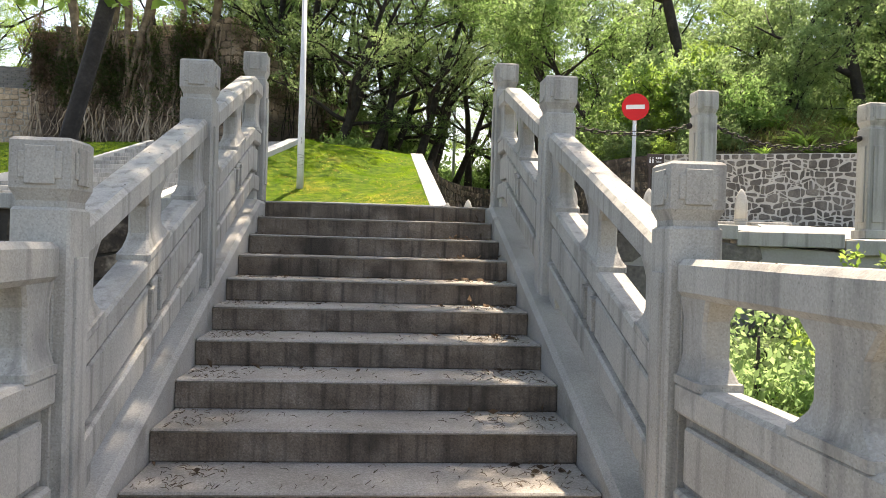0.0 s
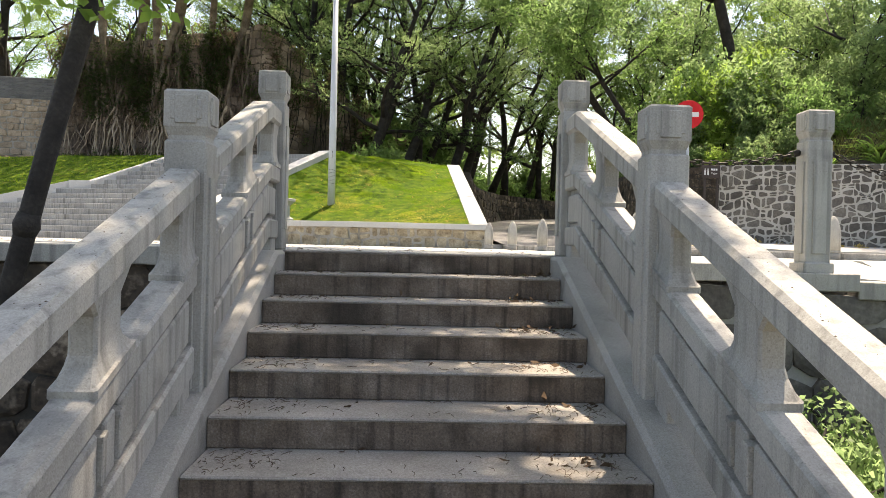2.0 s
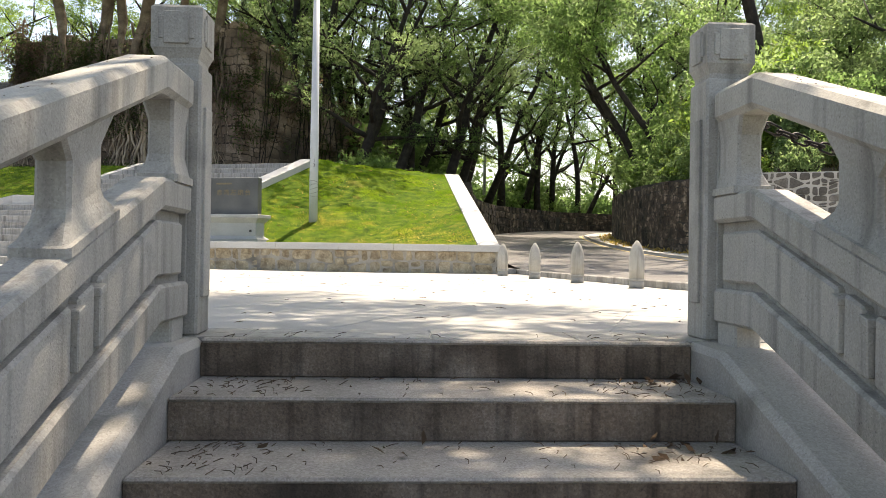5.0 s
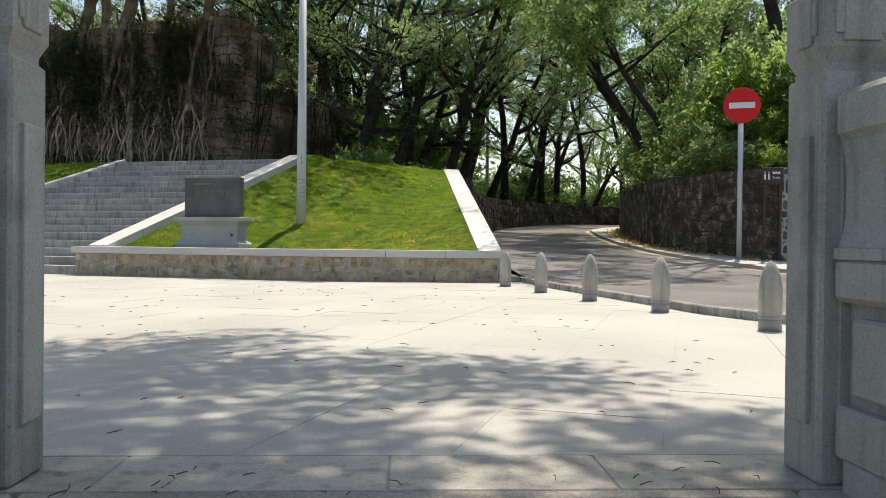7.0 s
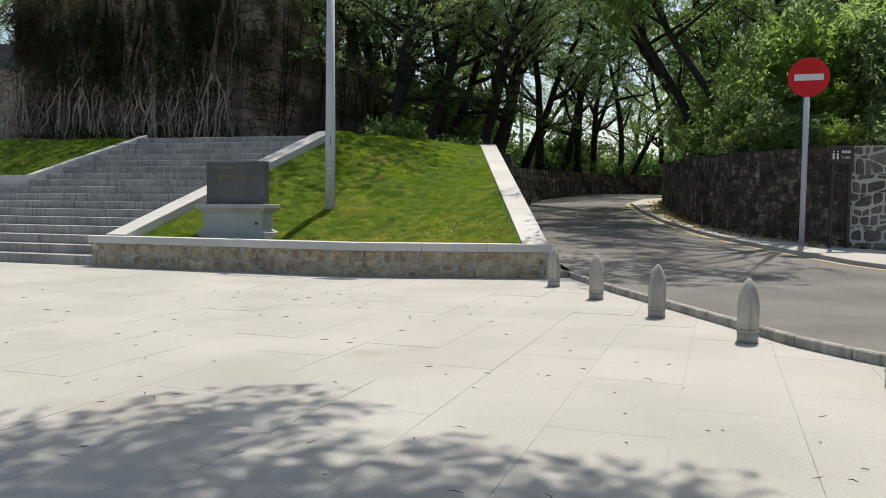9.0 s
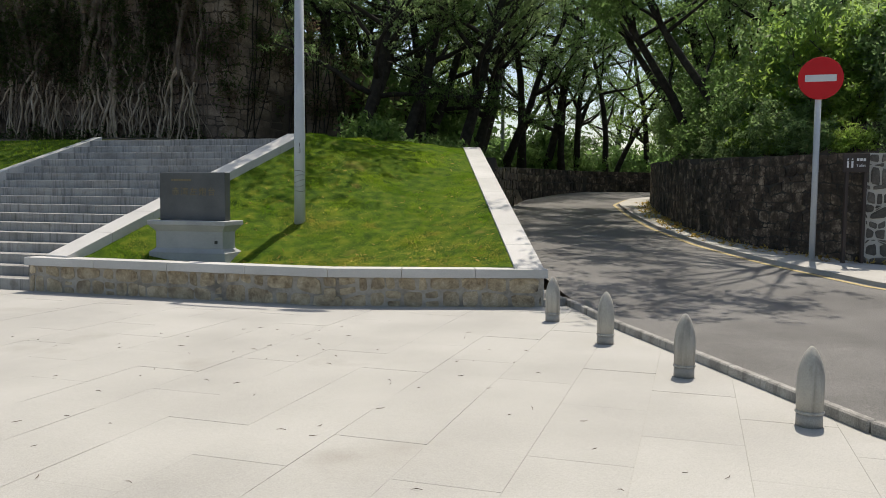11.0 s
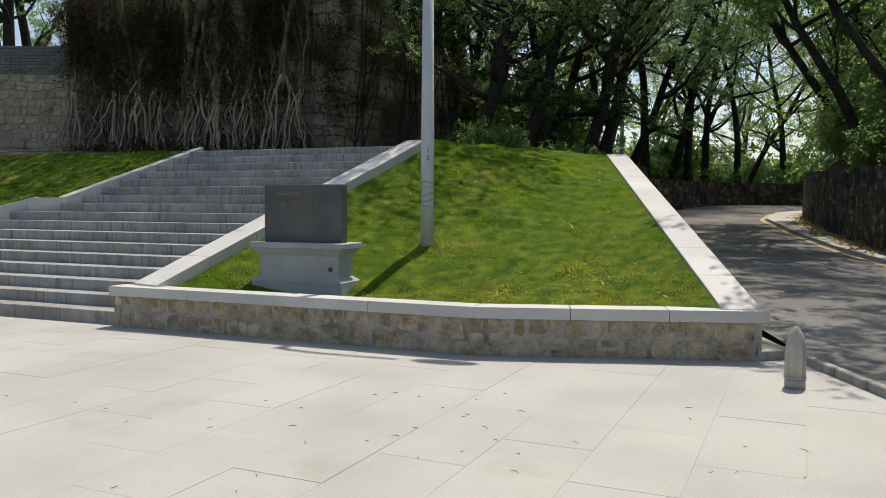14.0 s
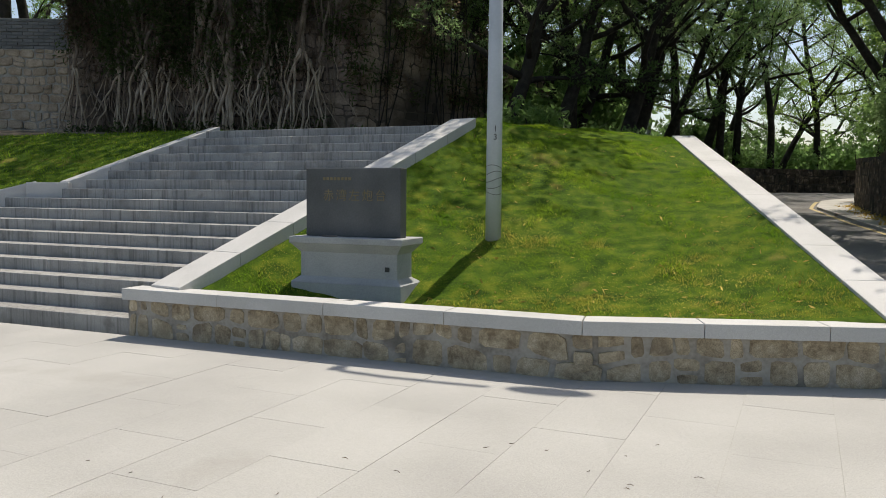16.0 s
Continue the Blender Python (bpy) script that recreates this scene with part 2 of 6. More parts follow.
# ---- mesh helpers ----
def mesh_of(name, verts, faces, mat, smooth=False):
    me = bpy.data.meshes.new(name)
    me.from_pydata(verts, [], faces)
    me.materials.append(mat)
    if smooth:
        me.polygons.foreach_set("use_smooth", [True] * len(me.polygons))
    me.update()
    return me


def obj(name, me, parent=None, m=None, label="", category="", group="", kind=""):
    ob = new(name, me)
    if parent is not None:
        ob.parent = parent
    if m is not None:
        ob.matrix_basis = m
    return tagged(ob, label, category, group, kind)


def part(name, bm, mat, parent, label="", smooth=False):
    me = bpy.data.meshes.new(name)
    bm.to_mesh(me)
    bm.free()
    me.materials.append(mat)
    if smooth:
        me.polygons.foreach_set("use_smooth", [True] * len(me.polygons))
    return obj(name, me, parent, label=label)


def box_bm(x0, x1, y0, y1, z0, z1, bevel=0.0, bm=None):
    bm = bm or bmesh.new()
    v = [bm.verts.new((x, y, z)) for z in (z0, z1) for y in (y0, y1) for x in (x0, x1)]
    fs = [bm.faces.new([v[i] for i in f]) for f in ((0, 2, 3, 1), (4, 5, 7, 6), (0, 1, 5, 4), (1, 3, 7, 5), (3, 2, 6, 7), (2, 0, 4, 6))]
    if bevel:
        bmesh.ops.bevel(bm, geom=list({e for f in fs for e in f.edges}), offset=bevel, segments=1, affect="EDGES", profile=0.6)
    return bm


def prism_bm(poly, z0, z1, bevel=0.0):
    """A solid on a plan polygon, counter-clockwise; z0 and z1 are numbers or functions of x, y."""
    bm = bmesh.new()
    f0 = z0 if callable(z0) else (lambda x, y: z0)
    f1 = z1 if callable(z1) else (lambda x, y: z1)
    a = [bm.verts.new((x, y, f0(x, y))) for x, y in poly]
    b = [bm.verts.new((x, y, f1(x, y))) for x, y in poly]
    n = len(poly)
    bm.faces.new(a[::-1])
    top = bm.faces.new(b)
    for i in range(n):
        bm.faces.new((a[i], a[(i + 1) % n], b[(i + 1) % n], b[i]))
    if bevel:
        bmesh.ops.bevel(bm, geom=list(top.edges), offset=bevel, segments=2, affect="EDGES", profile=0.5)
    return bm


def extrude_x(profile, x0, x1, bevel=0.0):
    """A solid whose outline in y, z runs along x."""
    bm = bmesh.new()
    a = [bm.verts.new((x0, y, z)) for y, z in profile]
    b = [bm.verts.new((x1, y, z)) for y, z in profile]
    n = len(profile)
    bm.faces.new(a)
    bm.faces.new(b[::-1])
    for i in range(n):
        bm.faces.new((a[(i + 1) % n], a[i], b[i], b[(i + 1) % n]))
    bmesh.ops.recalc_face_normals(bm, faces=bm.faces[:])
    if bevel:
        bmesh.ops.bevel(bm, geom=[e for e in bm.edges], offset=bevel, segments=1, affect="EDGES", profile=0.6)
    return bm


def lathe_bm(profile, seg=20):
    bm = bmesh.new()
    rings = [[bm.verts.new((r * math.cos(2 * math.pi * k / seg), r * math.sin(2 * math.pi * k / seg), z)) for k in range(seg)] for r, z in profile]
    for a, b in zip(rings, rings[1:]):
        for k in range(seg):
            bm.faces.new((a[k], a[(k + 1) % seg], b[(k + 1) % seg], b[k]))
    bm.faces.new(rings[0][::-1])
    bm.faces.new(rings[-1])
    return bm


def tube(points, radii, seg=7, verts=None, faces=None):
    """A tapered tube along points, added to the lists verts and faces."""
    verts = [] if verts is None else verts
    faces = [] if faces is None else faces
    base = len(verts)
    pts = [Vector(p) for p in points]
    for i, p in enumerate(pts):
        d = (pts[min(i + 1, len(pts) - 1)] - pts[max(i - 1, 0)]).normalized()
        u = d.cross(Vector((0.31, 0.95, 0.05))).normalized()
        w = d.cross(u)
        for k in range(seg):
            a = 2 * math.pi * k / seg
            verts.append(tuple(p + (u * math.cos(a) + w * math.sin(a)) * radii[i]))
    for i in range(len(pts) - 1):
        for k in range(seg):
            a, b = base + i * seg + k, base + i * seg + (k + 1) % seg
            faces.append((a, b, b + seg, a + seg))
    faces.append(tuple(base + k for k in range(seg))[::-1])
    faces.append(tuple(base + (len(pts) - 1) * seg + k for k in range(seg)))
    return verts, faces


def leaves_mesh(name, centres, radius, per, size, mat, seed, slim=0.42, flat=0.7, sprays=0):
    """Many small folded leaves strewn round each centre, gathered in sprays if asked."""
    g = np.random.default_rng(seed)
    c = np.asarray(centres, float)
    if sprays:
        c = np.repeat(c, sprays, axis=0)
        e = g.normal(size=c.shape)
        e /= np.linalg.norm(e, axis=1)[:, None]
        c = c + e * (radius * g.random(len(c)) ** 0.4)[:, None] * np.array([1, 1, flat])
        per, radius = max(1, per // sprays), radius * 0.34
    c = np.repeat(c, per, axis=0)
    n = len(c)
    d = g.normal(size=(n, 3))
    d /= np.linalg.norm(d, axis=1)[:, None]
    r = radius * g.random(n) ** 0.5
    p = c + d * r[:, None] * np.array([1, 1, flat])
    a = g.normal(size=(n, 3)) + np.array([0, 0, -0.35])
    a /= np.linalg.norm(a, axis=1)[:, None]
    b = np.cross(a, g.normal(size=(n, 3)))
    b /= np.linalg.norm(b, axis=1)[:, None]
    s = size * (0.6 + 0.8 * g.random(n))[:, None]
    nn = np.cross(a, b)
    v = np.stack([p, p + a * s * 0.5 + b * s * slim * 0.5 + nn * s * 0.08, p + a * s, p + a * s * 0.5 - b * s * slim * 0.5 + nn * s * 0.08], axis=1).reshape(-1, 3)
    me = bpy.data.meshes.new(name)
    me.vertices.add(n * 4)
    me.vertices.foreach_set("co", v.ravel())
    me.loops.add(n * 4)
    me.loops.foreach_set("vertex_index", np.arange(n * 4))
    me.polygons.add(n)
    me.polygons.foreach_set("loop_start", np.arange(n) * 4)
    me.materials.append(mat)
    me.update(calc_edges=True)
    return me


def clip(poly, edge_poly):
    """A polygon cut to a convex, counter-clockwise one."""
    out = list(poly)
    for (ax, ay), (bx, by) in zip(edge_poly, edge_poly[1:] + edge_poly[:1]):
        src, out = out, []
        side = lambda p: (bx - ax) * (p[1] - ay) - (by - ay) * (p[0] - ax)
        for p, q in zip(src, src[1:] + src[:1]):
            sp, sq = side(p), side(q)
            if sp >= 0:
                out.append(p)
            if (sp >= 0) != (sq >= 0):
                k = sp / (sp - sq)
                out.append((p[0] + k * (q[0] - p[0]), p[1] + k * (q[1] - p[1])))
        if not out:
            return []
    return out


def lerp(table, x):
    """Piecewise straight reading of rows (x, value)."""
    return float(np.interp(x, [r[0] for r in table], [r[1] for r in table]))


# ---- the plan ----
RISE, GO, TOP_Y, STEPS = 0.156, 0.453, 7.93, 10
STAIR_W = 2.04
PITCH = RISE / GO
LANDING = -RISE * STEPS


def nosing(y):
    """Height of the line of step edges; the landing below y 3.85 and a lower flight below y 1.65."""
    if y >= TOP_Y:
        return 0.0
    if y >= TOP_Y - GO * STEPS:
        return (y - TOP_Y) * PITCH
    if y >= 1.65:
        return LANDING
    return LANDING + (y - 1.65) * PITCH


def road_z(y):
    return 0.05 + max(0.0, min(y, 46) - 18.5) * 0.058


DARK_WALL = [(9.0, 22.55), (8.3, 24.0), (7.85, 25.6), (7.85, 28.0), (8.2, 31.0), (9.0, 35.0), (9.8, 38.0), (12.0, 41.0), (16.0, 43.0)]
PALE_WALL = [(24.0, 15.5), (16.0, 19.6), (9.03, 22.50)]
YELLOW_LINE = [(20.0, 11.0), (11.0, 16.4), (8.9, 18.4), (7.85, 20.4), (7.25, 23.0), (7.0, 25.5), (7.1, 29.0), (7.55, 33.0), (8.3, 37.5), (9.6, 40.5), (12.5, 43.0), (18, 45.5)]
ROAD_LEFT = [(14.0, 9.65), (7.0, 11.58), (5.15, 12.19), (4.35, 12.3), (3.9, 13.2), (3.55, 15.5), (3.25, 17.3), (3.02, 19.6), (2.95, 22.0), (3.0, 26.0), (3.5, 31.0), (4.3, 36.0), (5.4, 40.0), (8.0, 45.0), (14, 50)]
MID_WALL = [(2.78, 27.0), (2.85, 28.0), (3.35, 32.0), (4.15, 36.5), (5.2, 41.0), (9.0, 46.0), (15.0, 49.0), (22, 51)]
HILL = DARK_WALL + [(60, 60), (60, -10), (40, 8)] + PALE_WALL
STAIR_O, STAIR_D, STAIR_N = Vector((-5.0, 20.78)), Vector((0.949, -0.315)), Vector((0.315, 0.949))


def stair_xy(s, n):
    p = STAIR_O + STAIR_D * s + STAIR_N * n
    return p.x, p.y


def plaza_z(x, y):
    """Level but for the corner beyond the stairs, which falls gently to the right."""
    return -0.062 * max(0.0, min(x, 9.0) - 2.6) * max(0.0, min(1.0, (10.0 - y) / 1.6))


def inside(p, poly):
    hit = False
    for (ax, ay), (bx, by) in zip(poly, poly[1:] + poly[:1]):
        if (ay > p[1]) != (by > p[1]) and p[0] < (bx - ax) * (p[1] - ay) / (by - ay) + ax:
            hit = not hit
    return hit


def far_from(p, line):
    best = 1e9
    for a, b in zip(line, line[1:]):
        ax, ay, dx, dy = a[0], a[1], b[0] - a[0], b[1] - a[1]
        k = max(0, min(1, ((p[0] - ax) * dx + (p[1] - ay) * dy) / (dx * dx + dy * dy)))
        best = min(best, math.hypot(p[0] - ax - k * dx, p[1] - ay - k * dy))
    return best


def left_of_road(x, y):
    return x < lerp([(p[1], p[0]) for p in ROAD_LEFT], y) - 0.75


def ground_z(x, y):
    """The lie of the land under and round the built parts."""
    bumps = 0.25 * noise.noise((x * 0.35, y * 0.35, 0)) + 0.08 * noise.noise((x * 1.7, y * 1.7, 4))
    d = far_from((x, y), DARK_WALL + PALE_WALL[:2][::-1])
    d = min(d, far_from((x, y), PALE_WALL))
    if inside((x, y), HILL) and d > 0.55:
        return 1.7 + 0.03 * max(0, y - 22) + min(d, 0.4) * 1.2 + 0.62 * max(0, min(d, 34) - 0.4) + bumps * min(1, d)
    if y < 8.15 and x < 30:
        return min(-2.0 - 0.05 * abs(x - 1) + bumps, nosing(min(y, 7.9)) - 1.2) - 0.02 * max(0, -y)
    if y < 19.0:
        return -0.35
    if left_of_road(x, y):
        if (Vector((x, y)) - STAIR_O).dot(STAIR_N) > 6.9 and y > 27.4:
            edge = lerp([(p[1], p[0]) for p in ROAD_LEFT], y) - 0.75 - x
            return min(2.1 + 0.14 * edge, 2.62 + 0.075 * min(y - 27.2, 10) + 0.6 * bumps * min(1, (y - 27.2) / 4)) - 0.05 * max(0, y - 46)
        return -0.3
    return road_z(y) - 0.25 - 0.08 * max(0, y - 50)


# ---- ground and road ----
def grid_axis(stops):
    out = []
    for a, b, n in stops:
        out += list(np.linspace(a, b, n, endpoint=False))
    return out + [stops[-1][1]]


def build_ground():
    xs = grid_axis([(-400, -40, 8), (-40, -16, 12), (-16, 40, 112), (40, 400, 8)])
    ys = grid_axis([(-400, -30, 8), (-30, -6, 12), (-6, 60, 132), (60, 400, 9)])
    verts = [(x, y, ground_z(x, y)) for y in ys for x in xs]
    w = len(xs)
    faces = [(j * w + i, j * w + i + 1, (j + 1) * w + i + 1, (j + 1) * w + i) for j in range(len(ys) - 1) for i in range(w - 1)]
    obj("ground", mesh_of("ground", verts, faces, EARTH, True), label="bare brown earth with leaf litter under the trees", category="ground", kind="structure")


def strip(name, left, right, zf, lift, mat, label, category, cols=6):
    """A ribbon of ground between two edge lines with equal numbers of points."""
    verts, faces = [], []
    for (ax, ay), (bx, by) in zip(left, right):
        for k in range(cols + 1):
            x, y = ax + (bx - ax) * k / cols, ay + (by - ay) * k / cols
            verts.append((x, y, zf(y) + lift))
    for i in range(len(left) - 1):
        for k in range(cols):
            a = i * (cols + 1) + k
            faces.append((a, a + 1, a + cols + 2, a + cols + 1))
    return obj(name, mesh_of(name, verts, faces, mat, True), label=label, category=category, kind="structure")


def resample(line, n):
    seg = [math.dist(a, b) for a, b in zip(line, line[1:])]
    total, out = sum(seg), []
    for i in range(n):
        s = total * i / (n - 1)
        for (a, b), l in zip(zip(line, line[1:]), seg):
            if s <= l + 1e-9:
                out.append((a[0] + (b[0] - a[0]) * s / l, a[1] + (b[1] - a[1]) * s / l))
                break
            s -= l
        else:
            out.append(line[-1])
    return out


def offset(line, d):
    """The line moved d to its right."""
    out = []
    for i, p in enumerate(line):
        a, b = line[max(i - 1, 0)], line[min(i + 1, len(line) - 1)]
        v = Vector((b[0] - a[0], b[1] - a[1])).normalized()
        out.append((p[0] + v.y * d, p[1] - v.x * d))
    return out


def build_road():
    left, line = resample(ROAD_LEFT, 60), resample(YELLOW_LINE, 60)
    strip("road", left, offset(line, 0.16), road_z, 0.0, ASPHALT, "worn grey asphalt lane climbing uphill between walls", "road", 10)
    strip("yellow_road_line", offset(line, -0.05), offset(line, 0.06), road_z, 0.006, YELLOW, "faded yellow edge line painted on the asphalt", "road marking", 1)
    inner = resample(YELLOW_LINE, 60)
    outer = resample([(24.5, 14.5), (16.0, 19.2), (9.0, 22.3)] + [(x + 0.1, y) for x, y in DARK_WALL[1:]] + [(20, 45)], 60)
    strip("pavement", offset(inner, 0.16), outer, road_z, 0.07, PAVING, "narrow cracked concrete pavement strewn with dry leaves", "pavement", 3)
    lip = resample(YELLOW_LINE, 60)
    v, f = [], []
    for a, b in zip(offset(lip, 0.15), offset(lip, 0.17)):
        v += [(a[0], a[1], road_z(a[1])), (b[0], b[1], road_z(b[1]) + 0.074)]
    for i in range(59):
        f.append((2 * i, 2 * i + 1, 2 * i + 3, 2 * i + 2))
    obj("pavement_kerb", mesh_of("pavement_kerb", v, f, PAVING), label="low pale concrete pavement edge beside the lane", category="kerb", kind="structure")
    # kerb between plaza and road, one stone after another
    kerb = tagged(new("road_kerb"), "low pale granite kerb between plaza and lane", "kerb", kind="structure")
    pts = resample(ROAD_LEFT[1:8], 19)
    for a, b in zip(pts, pts[1:]):
        d = Vector((b[0] - a[0], b[1] - a[1]))
        l = d.length
        bm = box_bm(0.002, l - 0.002, -0.02, 0.06, -0.3, 0.088, 0.012)
        bm.transform(Matrix.Translation((a[0], a[1], 0)) @ Matrix.Rotation(math.atan2(d.y, d.x), 4, "Z"))
        part("kerbstone", bm, ROADKERB, kerb)


# ---- bridge stairs ----
def build_stairs():
    flight = tagged(new("stone_stairs"), "weathered grey concrete stairs, stained risers coloured darker for shade, treads paler", "stairs", kind="structure")
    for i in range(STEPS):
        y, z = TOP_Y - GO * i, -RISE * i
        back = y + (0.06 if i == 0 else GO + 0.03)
        # Separate paler treads are added so the tops look lit against the risers.
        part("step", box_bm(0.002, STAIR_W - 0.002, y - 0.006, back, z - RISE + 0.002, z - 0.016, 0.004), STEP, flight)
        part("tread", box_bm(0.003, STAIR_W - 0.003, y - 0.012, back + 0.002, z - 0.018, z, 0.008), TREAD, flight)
    part("landing", box_bm(-0.3, STAIR_W + 0.3, 1.62, TOP_Y - GO * STEPS + 0.5, LANDING - 0.3, LANDING, 0.012), TREAD, flight)
    for i in range(9):
        y, z = 1.65 - GO * i, LANDING - RISE * (i + 1)
        part("step", box_bm(0.002, STAIR_W - 0.002, y - GO - 0.012, y + 0.03, z - RISE, z, 0.014), TREAD, flight)
    part("core", extrude_x([(8.3, -0.2), (8.3, -3.2), (-2.6, -3.6), (-2.6, -3.3), (1.6, -1.9), (3.8, -1.9)], 0.0, STAIR_W), JOINT, flight)
    for side, x0, x1 in ((-1, -0.46, 0.0), (1, STAIR_W, STAIR_W + 0.46)):
        # the sloping cheek, with its chamfered inner edge
        lo = TOP_Y - GO * STEPS
        prof = [(8.30, -0.004), (7.64, -0.004), (lo + 0.02, nosing(lo + 0.02) + 0.10), (lo - 0.25, LANDING + 0.06), (1.5, LANDING + 0.06), (1.2, nosing(1.2) + 0.1), (-2.4, nosing(-2.4) + 0.1), (-2.4, -4.0), (8.30, -4.0)]
        bm = extrude_x(prof, x0, x1)
        inner = x1 if side < 0 else x0
        es = [e for e in bm.edges if all(abs(v.co.x - inner) < 1e-4 and v.co.z > -3.5 for v in e.verts)]
        bmesh.ops.bevel(bm, geom=es, offset=0.028, segments=1, affect="EDGES")
        part("cheek", bm, STRINGER, flight, "sloping granite cheek beside the steps")
    for x0, x1 in ((-1.0, -0.46), (STAIR_W + 0.46, STAIR_W + 1.1)):
        prof = [(8.1, -0.5), (5.0, nosing(5.0) - 0.35), (3.4, -1.95), (3.4, -3.0), (8.1, -3.0)]
        part("shoulder", extrude_x(prof, x0, x1), PAVING, flight, "pale concrete shoulder under the balustrade")


POST_W = 0.224


def post_parts(thing, x, y, z0, ztop, name="post"):
    """A square granite post with a recessed neck and a carved block as its cap."""
    h = POST_W / 2 - 0.009
    cx, cy = x + POST_W / 2, y + POST_W / 2
    shaft = part(name, box_bm(cx - h, cx + h, cy - h, cy + h, z0, ztop - 0.245, 0.010), GRANITE, thing)
    for sx, sy in ((1, 0), (-1, 0), (0, 1), (0, -1)):
        wx, wy = (0.013, 0.055) if sx else (0.055, 0.013)
        a, b = cx + sx * h, cy + sy * h
        part("panel", box_bm(a - wx, a + wx, b - wy, b + wy, z0 + 0.16, ztop - 0.42, 0.003), GRANITE, shaft)
    bm = bmesh.new()
    r = POST_W / 2 - 0.006
    rings = [(h - 0.016, ztop - 0.26), (h - 0.016, ztop - 0.222), (r - 0.004, ztop - 0.187), (r, ztop - 0.18), (r, ztop - 0.012), (r - 0.012, ztop)]
    vs = [[bm.verts.new((cx + sx * q, cy + sy * q, z)) for sx, sy in ((-1, -1), (1, -1), (1, 1), (-1, 1))] for q, z in rings]
    for a, b in zip(vs, vs[1:]):
        for k in range(4):
            bm.faces.new((a[k], a[(k + 1) % 4], b[(k + 1) % 4], b[k]))
    bm.faces.new(vs[-1])
    cap = part("cap", bm, GRANITE, thing, "carved granite cap")
    for sx, sy in ((1, 0), (-1, 0), (0, 1), (0, -1)):
        for u, lo, hi in ((0.075, -0.145, -0.05), (0.052, -0.165, -0.03)):
            wx, wy = (0.006, u) if sx else (u, 0.006)
            d = 0.004 if u < 0.06 else 0.0
            a, b = cx + sx * (r + d), cy + sy * (r + d)
            part("carving", box_bm(a - wx, a + wx, b - wy, b + wy, ztop + lo, ztop + hi, 0.003), GRANITE, cap)


def sheared(y0, y1, base, lo, hi, x0, x1, bevel=0.012, bend=None):
    """A beam from y0 to y1 between two heights over the base line, level beyond bend."""
    ys = [y0, y1] if bend is None or not y0 < bend < y1 else [y0, bend, y1]
    prof = [(y, base(y) + hi) for y in ys] + [(y, base(y) + lo) for y in reversed(ys)]
    return extrude_x(prof, x0, x1, bevel)


def baluster_bm(yc, half, base, lo, hi, x0, x1, cut_left=False, cut_right=False):
    """A stubby stone baluster: flared foot, slim waist, splayed head; half of it against a post."""
    rows = [(0.0, 1.0, 1.18), (0.09, 1.0, 1.18), (0.10, 0.95, 1.0), (0.24, 0.68, 0.8), (0.34, 0.6, 0.72), (0.74, 0.6, 0.72), (1.0, 1.0, 0.9)]
    bm = bmesh.new()
    rings = []
    xm, xh = (x0 + x1) / 2, (x1 - x0) / 2
    for k, w, t in rows:
        z = lo + (hi - lo) * k
        ya, yb = yc - half * (1.0 if cut_left else w), yc + half * (1.0 if cut_right else w)
        c = 0.012
        pts = [(xm - xh * t + c, ya), (xm + xh * t - c, ya), (xm + xh * t, ya + c), (xm + xh * t, yb - c), (xm + xh * t - c, yb), (xm - xh * t + c, yb), (xm - xh * t, yb - c), (xm - xh * t, ya + c)]
        rings.append([bm.verts.new((x, y, base(y) + z)) for x, y in pts])
    for a, b in zip(rings, rings[1:]):
        for i in range(8):
            bm.faces.new((a[i], a[(i + 1) % 8], b[(i + 1) % 8], b[i]))
    bm.faces.new(rings[0][::-1])
    bm.faces.new(rings[-1])
    return bm


